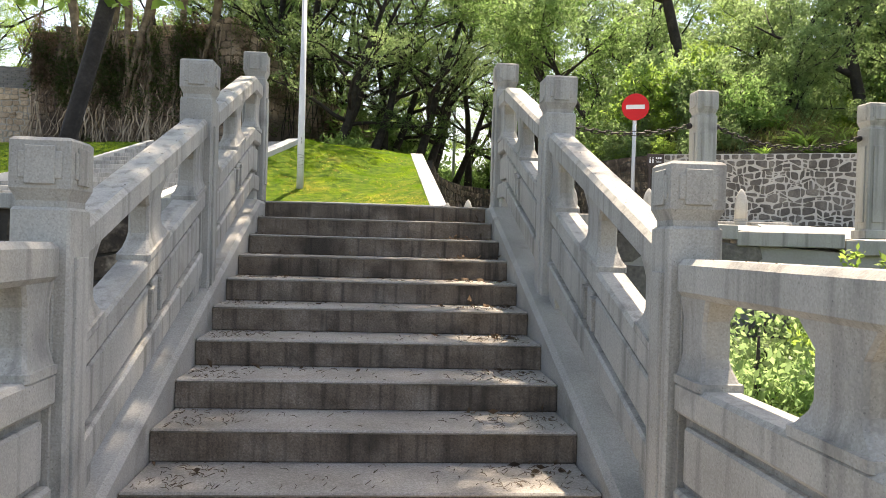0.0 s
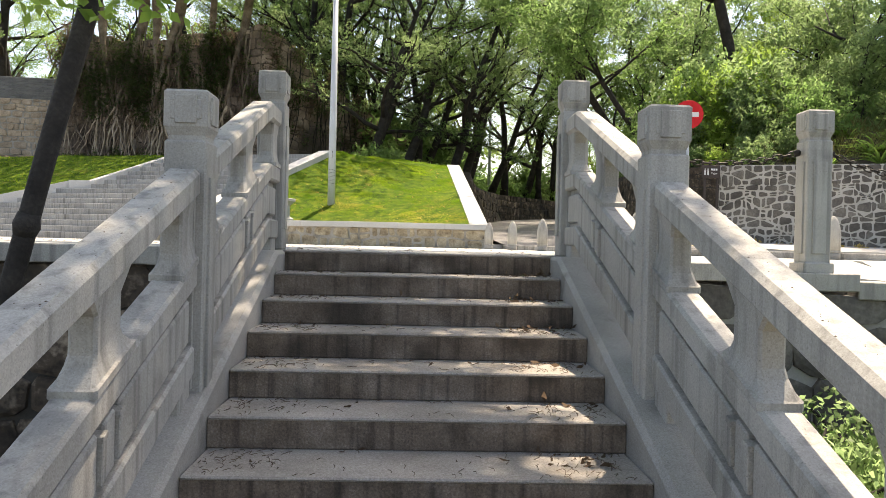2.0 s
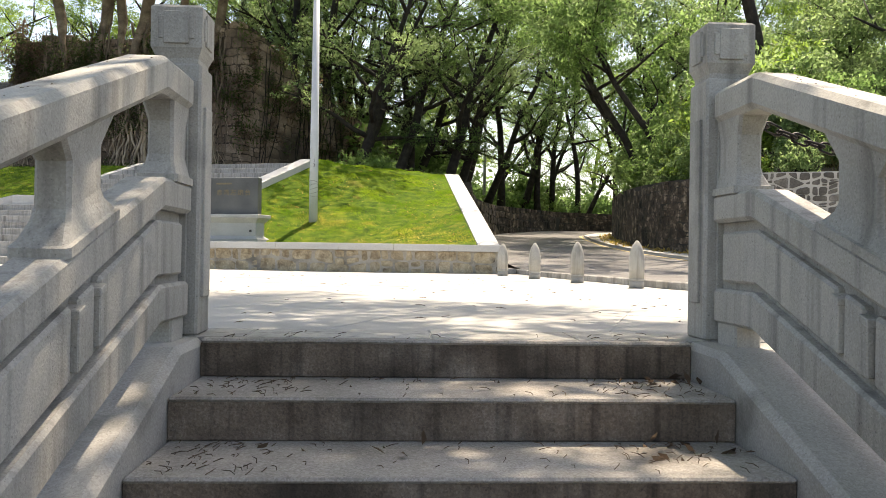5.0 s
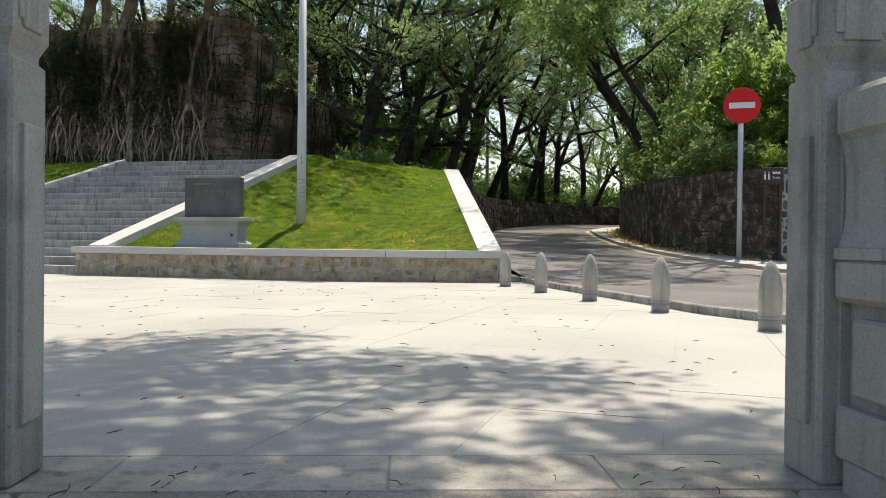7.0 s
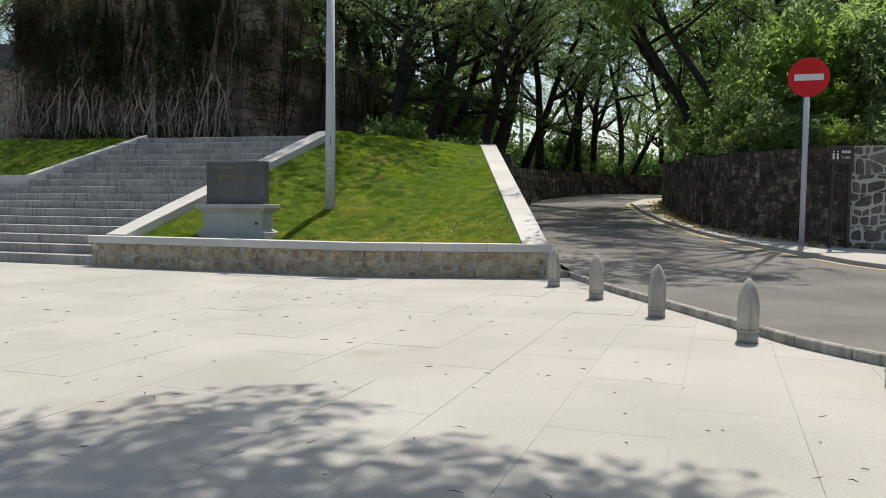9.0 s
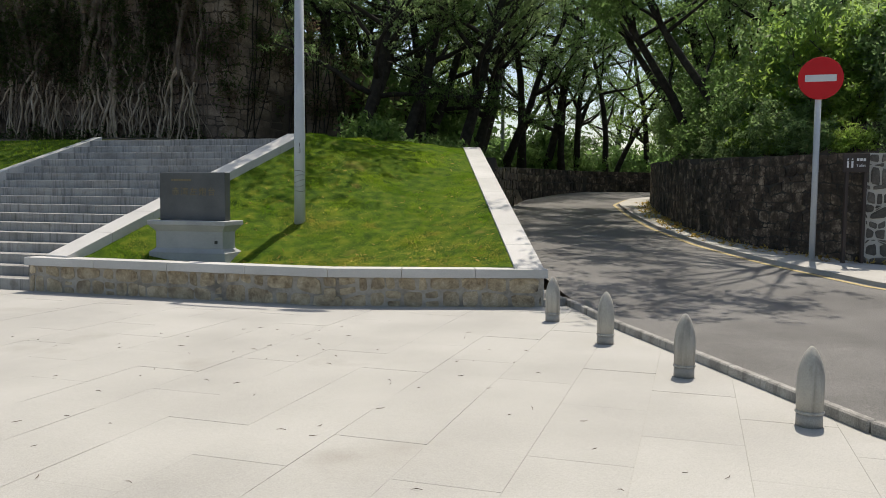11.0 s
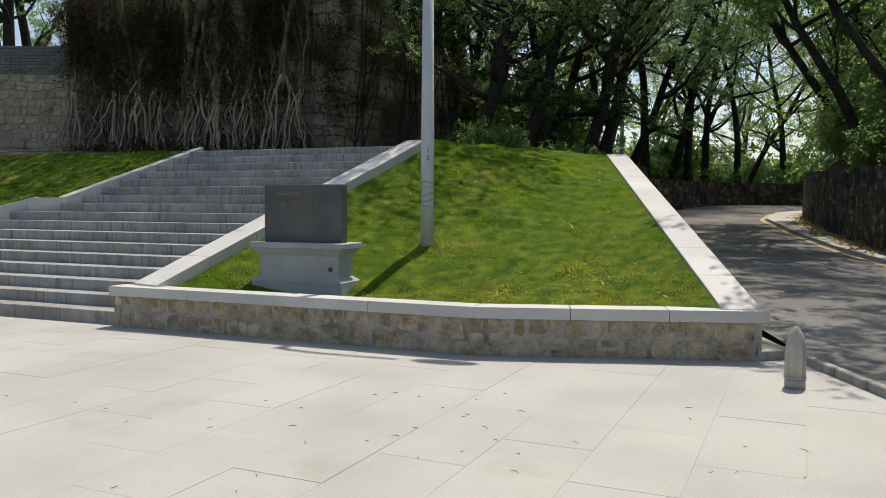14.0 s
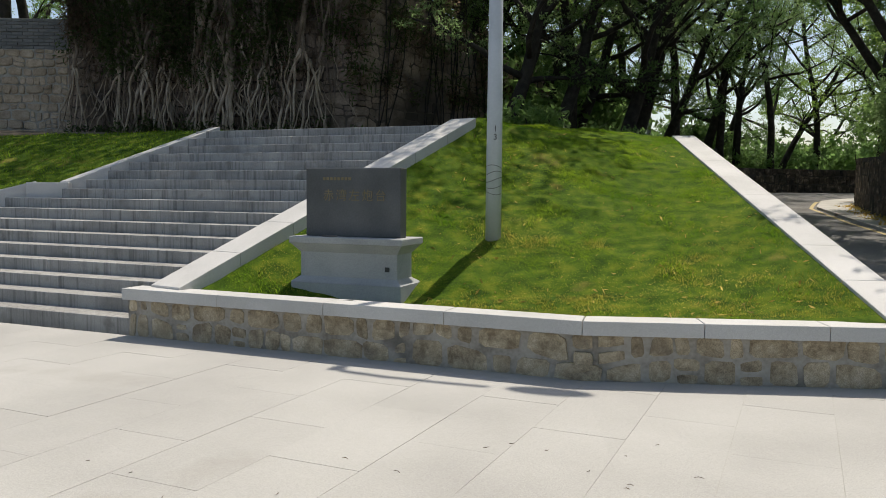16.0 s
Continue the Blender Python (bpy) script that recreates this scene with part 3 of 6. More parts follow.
def railing_panel(thing, x, y0, y1, base, bend=None):
    """Between two posts: handrail, balusters, middle beam, carved panel and foot beam."""
    xc = x + POST_W / 2
    e = 0.004
    part("handrail", sheared(y0 + e, y1 - e, base, 1.045, 1.185, xc - 0.082, xc + 0.082, 0.022, bend), GRANITE, thing, "granite handrail with worn edges")
    part("middle_beam", sheared(y0 + e, y1 - e, base, 0.615, 0.735, xc - 0.078, xc + 0.078, 0.015, bend), GRANITE, thing)
    part("web", sheared(y0 + e, y1 - e, base, 0.20, 0.62, xc - 0.026, xc + 0.026, 0.0, bend), GRANITE, thing)
    part("carved_panel", sheared(y0 + 0.10, (y0 + y1) / 2 - 0.10, base, 0.365, 0.575, xc - 0.056, xc + 0.056, 0.01, bend), GRANITE, thing)
    part("carved_panel", sheared((y0 + y1) / 2 + 0.10, y1 - 0.06, base, 0.365, 0.575, xc - 0.056, xc + 0.056, 0.01, bend), GRANITE, thing)
    part("carved_panel", sheared((y0 + y1) / 2 - 0.055, (y0 + y1) / 2 + 0.055, base, 0.365, 0.575, xc - 0.058, xc + 0.058, 0.008, bend), GRANITE, thing)
    part("foot_beam", sheared(y0 + e, y1 - e, base, 0.19, 0.335, xc - 0.070, xc + 0.070, 0.012, bend), GRANITE, thing)
    for k in (-1, 1):
        ym = (y0 + y1) / 2 + k * 0.078
        bm = sheared(ym - 0.016, ym + 0.016, base, 0.385, 0.555, xc - 0.072, xc + 0.072, 0.004)
        sheared_cap = sheared(ym - 0.022, ym + 0.022, base, 0.535, 0.56, xc - 0.076, xc + 0.076, 0.003)
        part("bar", bm, GRANITE, thing)
        part("bar_head", sheared_cap, GRANITE, thing)
    for a, b in ((y0 + 0.02, y0 + 0.2), (y1 - 0.2, y1 - 0.02)):
        part("foot", sheared(a, b, base, 0.085, 0.20, xc - 0.055, xc + 0.055, 0.008, bend), GRANITE, thing)
    n = (y1 - y0)
    part("baluster", baluster_bm(y0 + 0.125, 0.122, base, 0.73, 1.055, xc - 0.07, xc + 0.07, cut_left=True), GRANITE, thing)
    part("baluster", baluster_bm(y0 + n * 0.5, 0.19, base, 0.73, 1.055, xc - 0.07, xc + 0.07), GRANITE, thing)
    part("baluster", baluster_bm(y1 - 0.125, 0.122, base, 0.73, 1.055, xc - 0.07, xc + 0.07, cut_right=True), GRANITE, thing)


def build_soot(parent):
    """A soot stain left under the handrail, on the head of a baluster."""
    bm = bmesh.new()
    bmesh.ops.create_icosphere(bm, subdivisions=2, radius=1)
    for v in bm.verts:
        v.co *= 1 + 0.35 * noise.noise(v.co * 2.3)
    bm.transform(Matrix.Translation((STAIR_W + 0.075 + 0.112, 4.755, nosing(4.755) + 1.012)) @ Matrix.Diagonal((0.05, 0.02, 0.035, 1)))
    part("soot_stain", bm, MARK, parent, "black soot stain")


POST_Y = [-1.2, 1.12, 3.36, 5.68, 8.0]


def build_balustrades():
    for x in (-0.25, STAIR_W + 0.075):
        thing = tagged(new("stone_balustrade"), "grey granite balustrade with carved posts beside the stairs", "balustrade", "stair balustrades")
        for i, y in enumerate(POST_Y):
            z0 = nosing(y) + (0.085 if y < 7.9 else 0.0)
            top = nosing(y + 0.1) + 1.53 if y < 7.9 else 1.385
            post_parts(thing, x, y, z0 - 0.13 if y < 7.9 else 0.0, top)
        for a, b in zip(POST_Y, POST_Y[1:]):
            bend = 7.62 if b > 7.9 else None
            if b > 7.9:
                base = lambda y: (min(y, 7.62) - TOP_Y) * PITCH
            elif b > 5:
                base = lambda y: (y - TOP_Y) * PITCH
            elif b > 3:
                base = lambda y: LANDING
            else:
                base = lambda y: LANDING + (y - 1.12) * PITCH
            railing_panel(thing, x, a + POST_W, b, base, bend)
        if x > 0:
            build_soot(thing)


def chain_between(a, b, sag, n):
    thing = tagged(new("hanging_chain"), "rusty dark iron chain slung between granite posts", "chain", "post chains")
    pts = []
    for i in range(n + 1):
        k = i / n
        p = Vector(a).lerp(Vector(b), k)
        p.z -= sag * 4 * k * (1 - k)
        pts.append(p)
    me = None
    for i, (p, q) in enumerate(zip(pts, pts[1:])):
        l = (q - p).length
        if me is None:
            loop = [(math.cos(t) * 0.022, 0, math.sin(t) * 0.030 + (0.014 if math.sin(t) > 0 else -0.014)) for t in np.linspace(0, 2 * math.pi, 13)[:-1]]
            v, f = [], []
            for j in range(12):
                c = Vector(loop[j])
                out = Vector((c.x, 0, c.z)).normalized()
                for w in range(5):
                    t = 2 * math.pi * w / 5
                    v.append(tuple(c + out * math.cos(t) * 0.007 + Vector((0, 1, 0)) * math.sin(t) * 0.007))
            for j in range(12):
                for w in range(5):
                    f.append((j * 5 + w, j * 5 + (w + 1) % 5, ((j + 1) % 12) * 5 + (w + 1) % 5, ((j + 1) % 12) * 5 + w))
            me = mesh_of("link", v, f, IRON, True)
        rot = (q - p).to_track_quat("Z", "Y").to_matrix().to_4x4() @ Matrix.Rotation((i % 2) * math.pi / 2, 4, "Z")
        obj("link", me, thing, Matrix.Translation((p + q) / 2) @ rot @ Matrix.Diagonal((1, 1, l / 0.066, 1)))
    for end in (a, b):
        bm = bmesh.new()
        bmesh.ops.create_uvsphere(bm, u_segments=10, v_segments=6, radius=0.03)
        bm.transform(Matrix.Translation(end))
        part("eye_bolt", bm, IRON, thing)


FAR_POSTS = [(4.12, 8.07), (5.72, 7.80), (7.3, 7.46)]


def build_far_posts():
    for x, y in FAR_POSTS:
        thing = tagged(new("chain_post"), "grey granite chain post on the plaza edge", "post", "chain posts")
        z = plaza_z(x, y) + 0.003
        post_parts(thing, x, y, z, z + 1.32, "shaft")
        part("foot", box_bm(x - 0.015, x + POST_W + 0.015, y - 0.015, y + POST_W + 0.015, z, z + 0.09, 0.01), GRANITE, thing)
    c = POST_W / 2
    ends = [(STAIR_W + 0.075, 8.0)] + FAR_POSTS
    for (ax, ay), (bx, by) in zip(ends, ends[1:]):
        chain_between((ax + POST_W + 0.03, ay + c, 0.98 + plaza_z(ax, ay)), (bx - 0.03, by + c, 0.98 + plaza_z(bx, by)), 0.15, 26)


# ---- plaza ----
PLAZA_PIECES = [[(-16, 8.345), (-0.3, 8.345), (-0.3, 19.2), (-5.0, 20.75), (-10, 22.4), (-16, 22.4)],
                [(-0.3, 8.345), (2.3, 8.345), (3.21, 17.3), (2.63, 19.17), (-0.3, 19.2)],
                [(2.3, 8.345), (4.6, 8.325), (4.5, 10.0), (2.468, 10.0)],
                [(2.468, 10.0), (4.5, 10.0), (4.33, 12.25), (3.88, 13.2), (2.793, 13.2)],
                [(2.793, 13.2), (3.88, 13.2), (3.24, 17.3), (3.21, 17.3)],
                [(2.64, 19.15), (3.21, 17.3), (2.98, 19.6), (2.64, 19.4)],
                [(4.6, 8.325), (7.6, 7.62), (14, 6.6), (14, 9.6), (7, 11.53), (5.1, 12.15), (4.33, 12.25)]]


def build_plaza():
    base = part("plaza", prism_bm(PLAZA_PIECES[0], -0.5, -0.0035), PLAZAJOINT, None)
    part("bed", prism_bm(PLAZA_PIECES[1], -0.5, -0.0035), PLAZAJOINT, base)
    for piece in PLAZA_PIECES[2:]:
        part("bed", prism_bm(piece, -0.8, lambda x, y: plaza_z(x, y) - (0.0035 if y > 9.99 or abs(x) < 3 else 0.06)), PLAZAJOINT, base)
    tagged(base, "wide sunlit plaza of pale granite slabs", "paved plaza", kind="structure")
    edge = tagged(new("plaza_edge"), "granite edge slabs on a rough stone retaining wall", "edge wall", kind="structure")
    runs = [[(-16, 8.12), (-0.50, 8.12)], [(STAIR_W + 0.5, 8.12), (4.55, 8.10), (7.5, 7.45), (13.8, 6.4)]]
    for line in runs:
        for a, b in zip(line, line[1:]):
            n = max(1, round(math.dist(a, b) / 1.1))
            ang = math.atan2(b[1] - a[1], b[0] - a[0])
            l = math.dist(a, b) / n
            for i in range(n):
                bm = box_bm(0.004, l - 0.004, -0.10, 0.215, -0.14, 0.004, 0.008)
                bm.transform(Matrix.Translation((a[0] + math.cos(ang) * l * i, a[1] + math.sin(ang) * l * i, plaza_z(a[0] + math.cos(ang) * l * (i + 0.5), 8.0))) @ Matrix.Rotation(ang, 4, "Z"))
                part("edge_slab", bm, GRANITE, edge)
    rnd = random.Random(5)
    part("bed", box_bm(-0.455, 2.49, TOP_Y + 0.063, 8.3445, -0.09, -0.004), PLAZAJOINT, base)
    for x0, w in ((-0.46, 0.62), (0.165, 0.78), (0.95, 0.62), (1.575, 0.92)):
        part("border_slab", box_bm(x0 + 0.002, x0 + w - 0.002, TOP_Y + 0.065, 8.338, -0.1, 0.001, 0.003), GRANITE, base)
    ang = radians(-20)
    u, v = Vector((math.cos(ang), math.sin(ang))), Vector((-math.sin(ang), math.cos(ang)))
    w, l = 0.625, 1.25
    o = Vector((1.39, 9.05))
    near, far = [], []
    for i in range(-40, 30):
        for j in range(-14, 18):
            sx, sy = i * w, (j + (0.5 if i % 2 else 0.0)) * l
            c = o + u * (sx + w / 2) + v * (sy + l / 2)
            if not (-16.5 < c.x < 14.5 and 6 < c.y < 24):
                continue
            g = 0.0012
            quad = [tuple(o + u * (sx + a) + v * (sy + b)) for a, b in ((g, g), (w - g, g), (w - g, l - g), (g, l - g))]
            level = rnd.uniform(-0.0012, 0.0012)
            for region in PLAZA_PIECES:
                p = clip(quad, region)
                if len(p) > 2:
                    (near if math.hypot(c.x - 0.4, c.y - 13.5) < 7.6 else far).append((p, level))
    near.sort(key=lambda q: math.hypot(q[0][0][0] - 0.4, q[0][0][1] - 13.5))
    far += near[290:]
    for p, z in near[:290]:
        verts = [(x, y, plaza_z(x, y) - 0.03) for x, y in p] + [(x, y, plaza_z(x, y) + z) for x, y in p]
        n = len(p)
        faces = [tuple(range(n, 2 * n))] + [(k, (k + 1) % n, n + (k + 1) % n, n + k) for k in range(n)]
        obj("slab", mesh_of("slab", verts, faces, SLAB), base)
    verts, faces = [], []
    for p, z in far:
        b, n = len(verts), len(p)
        verts += [(x, y, plaza_z(x, y) - 0.03) for x, y in p] + [(x, y, plaza_z(x, y) + z) for x, y in p]
        faces += [tuple(range(b + n, b + 2 * n))] + [(b + k, b + (k + 1) % n, b + n + (k + 1) % n, b + n + k) for k in range(n)]
    obj("outer_slabs", mesh_of("outer_slabs", verts, faces, SLAB), base, kind="stuff")


# ---- stone walls ----
def rubble_wall(name, line, z0, z1, size, depth, stone, joint, label, seed, category="retaining wall", cap=None, proud=0.02, limit=290, thick=0.4, side=1, gap=0.014, rows_flat=0.3):
    """A wall on a plan line (its face to the right of it when side is 1): a mortar body, and uneven stones proud of it."""
    rnd = random.Random(seed)
    line = [Vector(p) for p in line]
    seg = [(b - a).length for a, b in zip(line, line[1:])]
    total = sum(seg)

    def at(s):
        for (a, b), l in zip(zip(line, line[1:]), seg):
            if s <= l or b is line[-1]:
                d = (b - a) / l
                return a + d * min(s, l + 0.01), Vector((d.y, -d.x)) * side
            s -= l

    def lo(s):
        return z0(s) if callable(z0) else z0

    def hi(s):
        return z1(s) if callable(z1) else z1
    body_v, body_f = [], []
    n = max(2, int(total / 0.5))
    for i in range(n + 1):
        s = total * i / n
        p, nr = at(s)
        q = p - nr * thick
        body_v += [(p.x, p.y, lo(s) - 0.3), (p.x, p.y, hi(s)), (q.x, q.y, hi(s)), (q.x, q.y, lo(s) - 0.3)]
    for i in range(n):
        for k in range(4):
            body_f.append((4 * i + k, 4 * i + (k + 1) % 4, 4 * i + 4 + (k + 1) % 4, 4 * i + 4 + k))
    body_f += [(0, 1, 2, 3), (4 * n + 3, 4 * n + 2, 4 * n + 1, 4 * n)]
    me = mesh_of(name, body_v, body_f, joint)
    bm = bmesh.new()
    bm.from_mesh(me)
    bmesh.ops.recalc_face_normals(bm, faces=bm.faces[:])
    bm.to_mesh(me)
    bm.free()
    wall = obj(name, me, label=label, category=category, kind="structure")
    top = max(hi(total * i / 40) for i in range(41))
    low = min(lo(total * i / 40) for i in range(41))
    rows = max(1, int((top - low) / (size * 0.8)))
    hh = (top - low) / rows

    def course(j, s):
        if j <= 0 or j >= rows:
            return low + j * hh
        return low + (j + rows_flat * 1.6 * noise.noise((s / size * 0.55, j * 3.7, seed))) * hh
    stones = []
    for j in range(rows):
        s = -rnd.random() * size
        while s < total:
            wide = size * rnd.choice((0.55, 0.75, 0.9, 1.1, 1.35, 1.7))
            a, e = max(0.0, s), min(total, s + wide)
            s += wide
            if e - a < size * 0.25:
                continue
            t1, t2 = rnd.uniform(-0.12, 0.12) * size, rnd.uniform(-0.12, 0.12) * size
            spans = [(0.0, 1.0)]
            if rnd.random() < 0.22 and wide < size * 1.2:
                m = rnd.uniform(0.35, 0.65)
                spans = [(0.0, m), (m, 1.0)]
            for k0, k1 in spans:
                def pt(x, k):
                    z0_, z1_ = course(j, x), course(j + 1, x)
                    return x, z0_ + (z1_ - z0_) * k
                quad = [pt(a + t1 * k0, k0), pt(e + t2 * k0, k0), pt(e + t2 * k1, k1), pt(a + t1 * k1, k1)]
                cs, cz = sum(q[0] for q in quad) / 4, sum(q[1] for q in quad) / 4
                if cz > hi(cs) - 0.03 or cz < lo(cs):
                    continue
                ring = []
                for k in range(4):
                    q0, q1 = quad[k], quad[(k + 1) % 4]
                    for f in (0.10 + 0.14 * rnd.random(), 0.76 + 0.14 * rnd.random()):
                        ring.append((q0[0] + (q1[0] - q0[0]) * f, q0[1] + (q1[1] - q0[1]) * f))
                g = gap * rnd.uniform(0.6, 1.5)
                pts = []
                for sx, z in ring:
                    dd = max(0.01, math.hypot(sx - cs, z - cz))
                    k = max(0.3, 1 - g / dd)
                    s2, z2 = cs + (sx - cs) * k, cz + (z - cz) * k
                    pts.append((max(0.0, min(total, s2)), max(lo(cs) - 0.1, min(hi(s2) - 0.005, z2))))
                stones.append((cs, cz, pts, proud * rnd.uniform(0.5, 1.5)))
    mid = total / 2
    order = sorted(stones, key=lambda q: abs(q[0] - mid))

    def shape(st):
        cs, cz, pts, pr = st
        v = []
        for f, dpt in ((1.0, -0.02), (0.97, pr * 0.75), (0.8, pr)):
            for s, z in pts:
                s2, z2 = cs + (s - cs) * f, cz + (z - cz) * f
                p, nr = at(s2)
                q = p + nr * (dpt + (rnd.uniform(-0.3, 0.3) * pr if f < 0.9 else 0))
                v.append((q.x, q.y, z2))
        fs = []
        for r in (0, 1):
            for k in range(8):
                fs.append((r * 8 + k, r * 8 + (k + 1) % 8, r * 8 + 8 + (k + 1) % 8, r * 8 + 8 + k))
        fs.append(tuple(range(16, 24)))
        if side < 0:
            fs = [f[::-1] for f in fs]
        return v, fs
    for st in order[:limit]:
        v, fs = shape(st)
        obj("stone", mesh_of("stone", v, fs, stone), wall)
    if len(order) > limit:
        V, F = [], []
        for st in order[limit:]:
            v, fs = shape(st)
            b = len(V)
            V += v
            F += [tuple(k + b for k in f) for f in fs]
        obj("outer_stones", mesh_of("outer_stones", V, F, stone), wall, kind="stuff")
    return wall


# ---- lawn, big stairs, kerbs ----
LAWN_FRONT = [(2.63, 19.17), (-0.3, 19.2), (-5.0, 20.75)]
LAWN_L0, LAWN_L1 = (-4.40, 20.95), (-1.42, 25.95)
LAWN_R0, LAWN_R1 = (2.23, 19.45), (2.05, 27.6)
CREST = 27.6


def front_y(x):
    return lerp([(-5.0, 20.75), (-0.3, 19.2), (2.63, 19.17)], x)


def side_x(a, b, y):
    return a[0] + (b[0] - a[0]) * (y - a[1]) / (b[1] - a[1])


def lawn_z(x, y):
    """Between the two kerbs, hollow in its lower half."""
    xl, xr = side_x(LAWN_L0, LAWN_L1, min(y, 25.95)), side_x(LAWN_R0, LAWN_R1, y)
    u = max(0.0, min(1.0, (x - xl) / (xr - xl)))
    zl = min(2.86, 0.53 + 2.27 * (y - 20.76) / 5.19) if y > 20.76 else 0.53
    zr = 0.53 + 2.10 * min(1.0, max(0.0, (y - 19.17) / 8.13))
    k = max(0.0, min(1.0, (y - front_y(x)) / (CREST - front_y(x))))
    sag = 0.26 * min(1.0, 5.0 * u * (1 - u)) * min(1.0, k / 0.08) * (1 - k) ** 0.8
    return zl + (zr - zl) * u - 0.035 - sag + 0.05 * k * math.sin(math.pi * u) + (0.03 * noise.noise((x * 0.9, y * 0.9, 2)) + 0.030 * noise.noise((x * 2.6, y * 3.0, 6)) + 0.012 * noise.noise((x * 6.5, y * 7.0, 9))) * min(1, 6 * u * (1 - u))


def build_lawn():
    verts, faces = [], []
    nu, nv = 90, 140
    for j in range(nv + 1):
        for i in range(nu + 1):
            k = j / nv
            u = i / nu
            yb = 30.5
            fl = 20.0
            for _ in range(4):
                xl, xr = side_x(LAWN_L0, LAWN_L1, fl) - 0.08, side_x(LAWN_R0, LAWN_R1, fl) + 0.08
                fl = front_y(xl + (xr - xl) * u) + 0.14
            y = fl + (yb - fl) * k
            xl, xr = side_x(LAWN_L0, LAWN_L1, min(y, 25.95)) - 0.08, side_x(LAWN_R0, LAWN_R1, y) + 0.08
            x = xl + (xr - xl) * u
            z = lawn_z(x, min(y, CREST))
            if y > CREST:
                z -= 0.02 * (y - CREST)
            verts.append((x, y, z))
    for j in range(nv):
        for i in range(nu):
            a = j * (nu + 1) + i
            faces.append((a, a + 1, a + nu + 2, a + nu + 1))
    lawn = obj("lawn", mesh_of("lawn", verts, faces, TURF, True), label="sloping mown lawn, green with dry yellow patches", category="lawn", kind="structure")
    g = np.random.default_rng(3)
    heaps = (([], []), ([], []))
    count = 0
    while count < 150000:
        y = 19.4 + 8.6 * g.random() ** 1.2
        xl, xr = side_x(LAWN_L0, LAWN_L1, min(y, 25.95)), side_x(LAWN_R0, LAWN_R1, y)
        x = xl + (xr - xl) * g.random()
        if y < front_y(x) + 0.27 or x < xl:
            continue
        thick = noise.noise((x * 1.3, y * 1.3, 7)) + 0.5 * noise.noise((x * 4.1, y * 4.1, 3))
        dry = noise.noise((x * 0.55, y * 0.8, 11)) + 0.6 * noise.noise((x * 2.7, y * 3.4, 5)) + 0.34 - 0.16 * (y - 20.3)
        if thick < -0.15 and g.random() < 0.5:
            continue
        V, F = heaps[1 if dry + 0.5 * (g.random() - 0.5) > 0.28 else 0]
        z = lawn_z(x, min(y, CREST)) - 0.006
        h = (0.008 + 0.014 * g.random()) * (1 + 2.6 * max(0, thick))
        a, lean = g.random() * 6.283, (0.4 + 1.4 * g.random()) * h
        dx, dy, w = math.cos(a), math.sin(a), 0.0045
        b = len(V)
        V += [(x - dy * w, y + dx * w, z), (x + dy * w, y - dx * w, z), (x + dx * lean, y + dy * lean, z + h)]
        F.append((b, b + 1, b + 2))
        count += 1
    obj("grass", mesh_of("grass", *heaps[0], BLADE), label="short green grass blades on the slope", category="grass", kind="stuff")
    obj("dry_turf", mesh_of("dry_turf", *heaps[1], STRAW), label="dry yellowish grass in patches on the slope", category="grass", kind="stuff")
    c = []
    for _ in range(520):
        x, y = -3.5 + 5.6 * g.random() ** 0.7, 19.7 + 6.6 * g.random() ** 1.4
        if x > side_x(LAWN_L0, LAWN_L1, y) + 0.1 and y > front_y(x) + 0.3:
            c.append((x, y, lawn_z(x, y) + 0.016))
    obj("fallen_leaves", leaves_mesh("fallen_leaves", c, 0.02, 1, 0.07, DRYLEAF, 9, 0.24, 0.3), label="yellow fallen leaves lying on the lawn", category="leaves", kind="stuff")


def kerb_run(name, pts, zf, w, label, thick=0.22):
    """A kerb of butted stones along plan points, w wide to the right of the line."""
    kerb = tagged(new(name), label, "kerb", kind="structure")
    n = len(pts)
    out = offset(pts, w)
    for i in range(n - 1):
        a, b, c, d = pts[i], out[i], out[i + 1], pts[i + 1]
        k = 0.004 / max(0.01, math.dist(a, d))
        a2, d2 = (a[0] + (d[0] - a[0]) * k, a[1] + (d[1] - a[1]) * k), (d[0] - (d[0] - a[0]) * k, d[1] - (d[1] - a[1]) * k)
        b2, c2 = (b[0] + (c[0] - b[0]) * k, b[1] + (c[1] - b[1]) * k), (c[0] - (c[0] - b[0]) * k, c[1] - (c[1] - b[1]) * k)
        zs = {}
        for p, s in ((a2, i), (b2, i), (c2, i + 1), (d2, i + 1)):
            zs[p] = zf(s / (n - 1))
        bm = prism_bm([a2, b2, c2, d2], lambda x, y: zs[(x, y)] - thick, lambda x, y: zs[(x, y)], 0.008)
        part("kerbstone", bm, KERB, kerb)
    return kerb


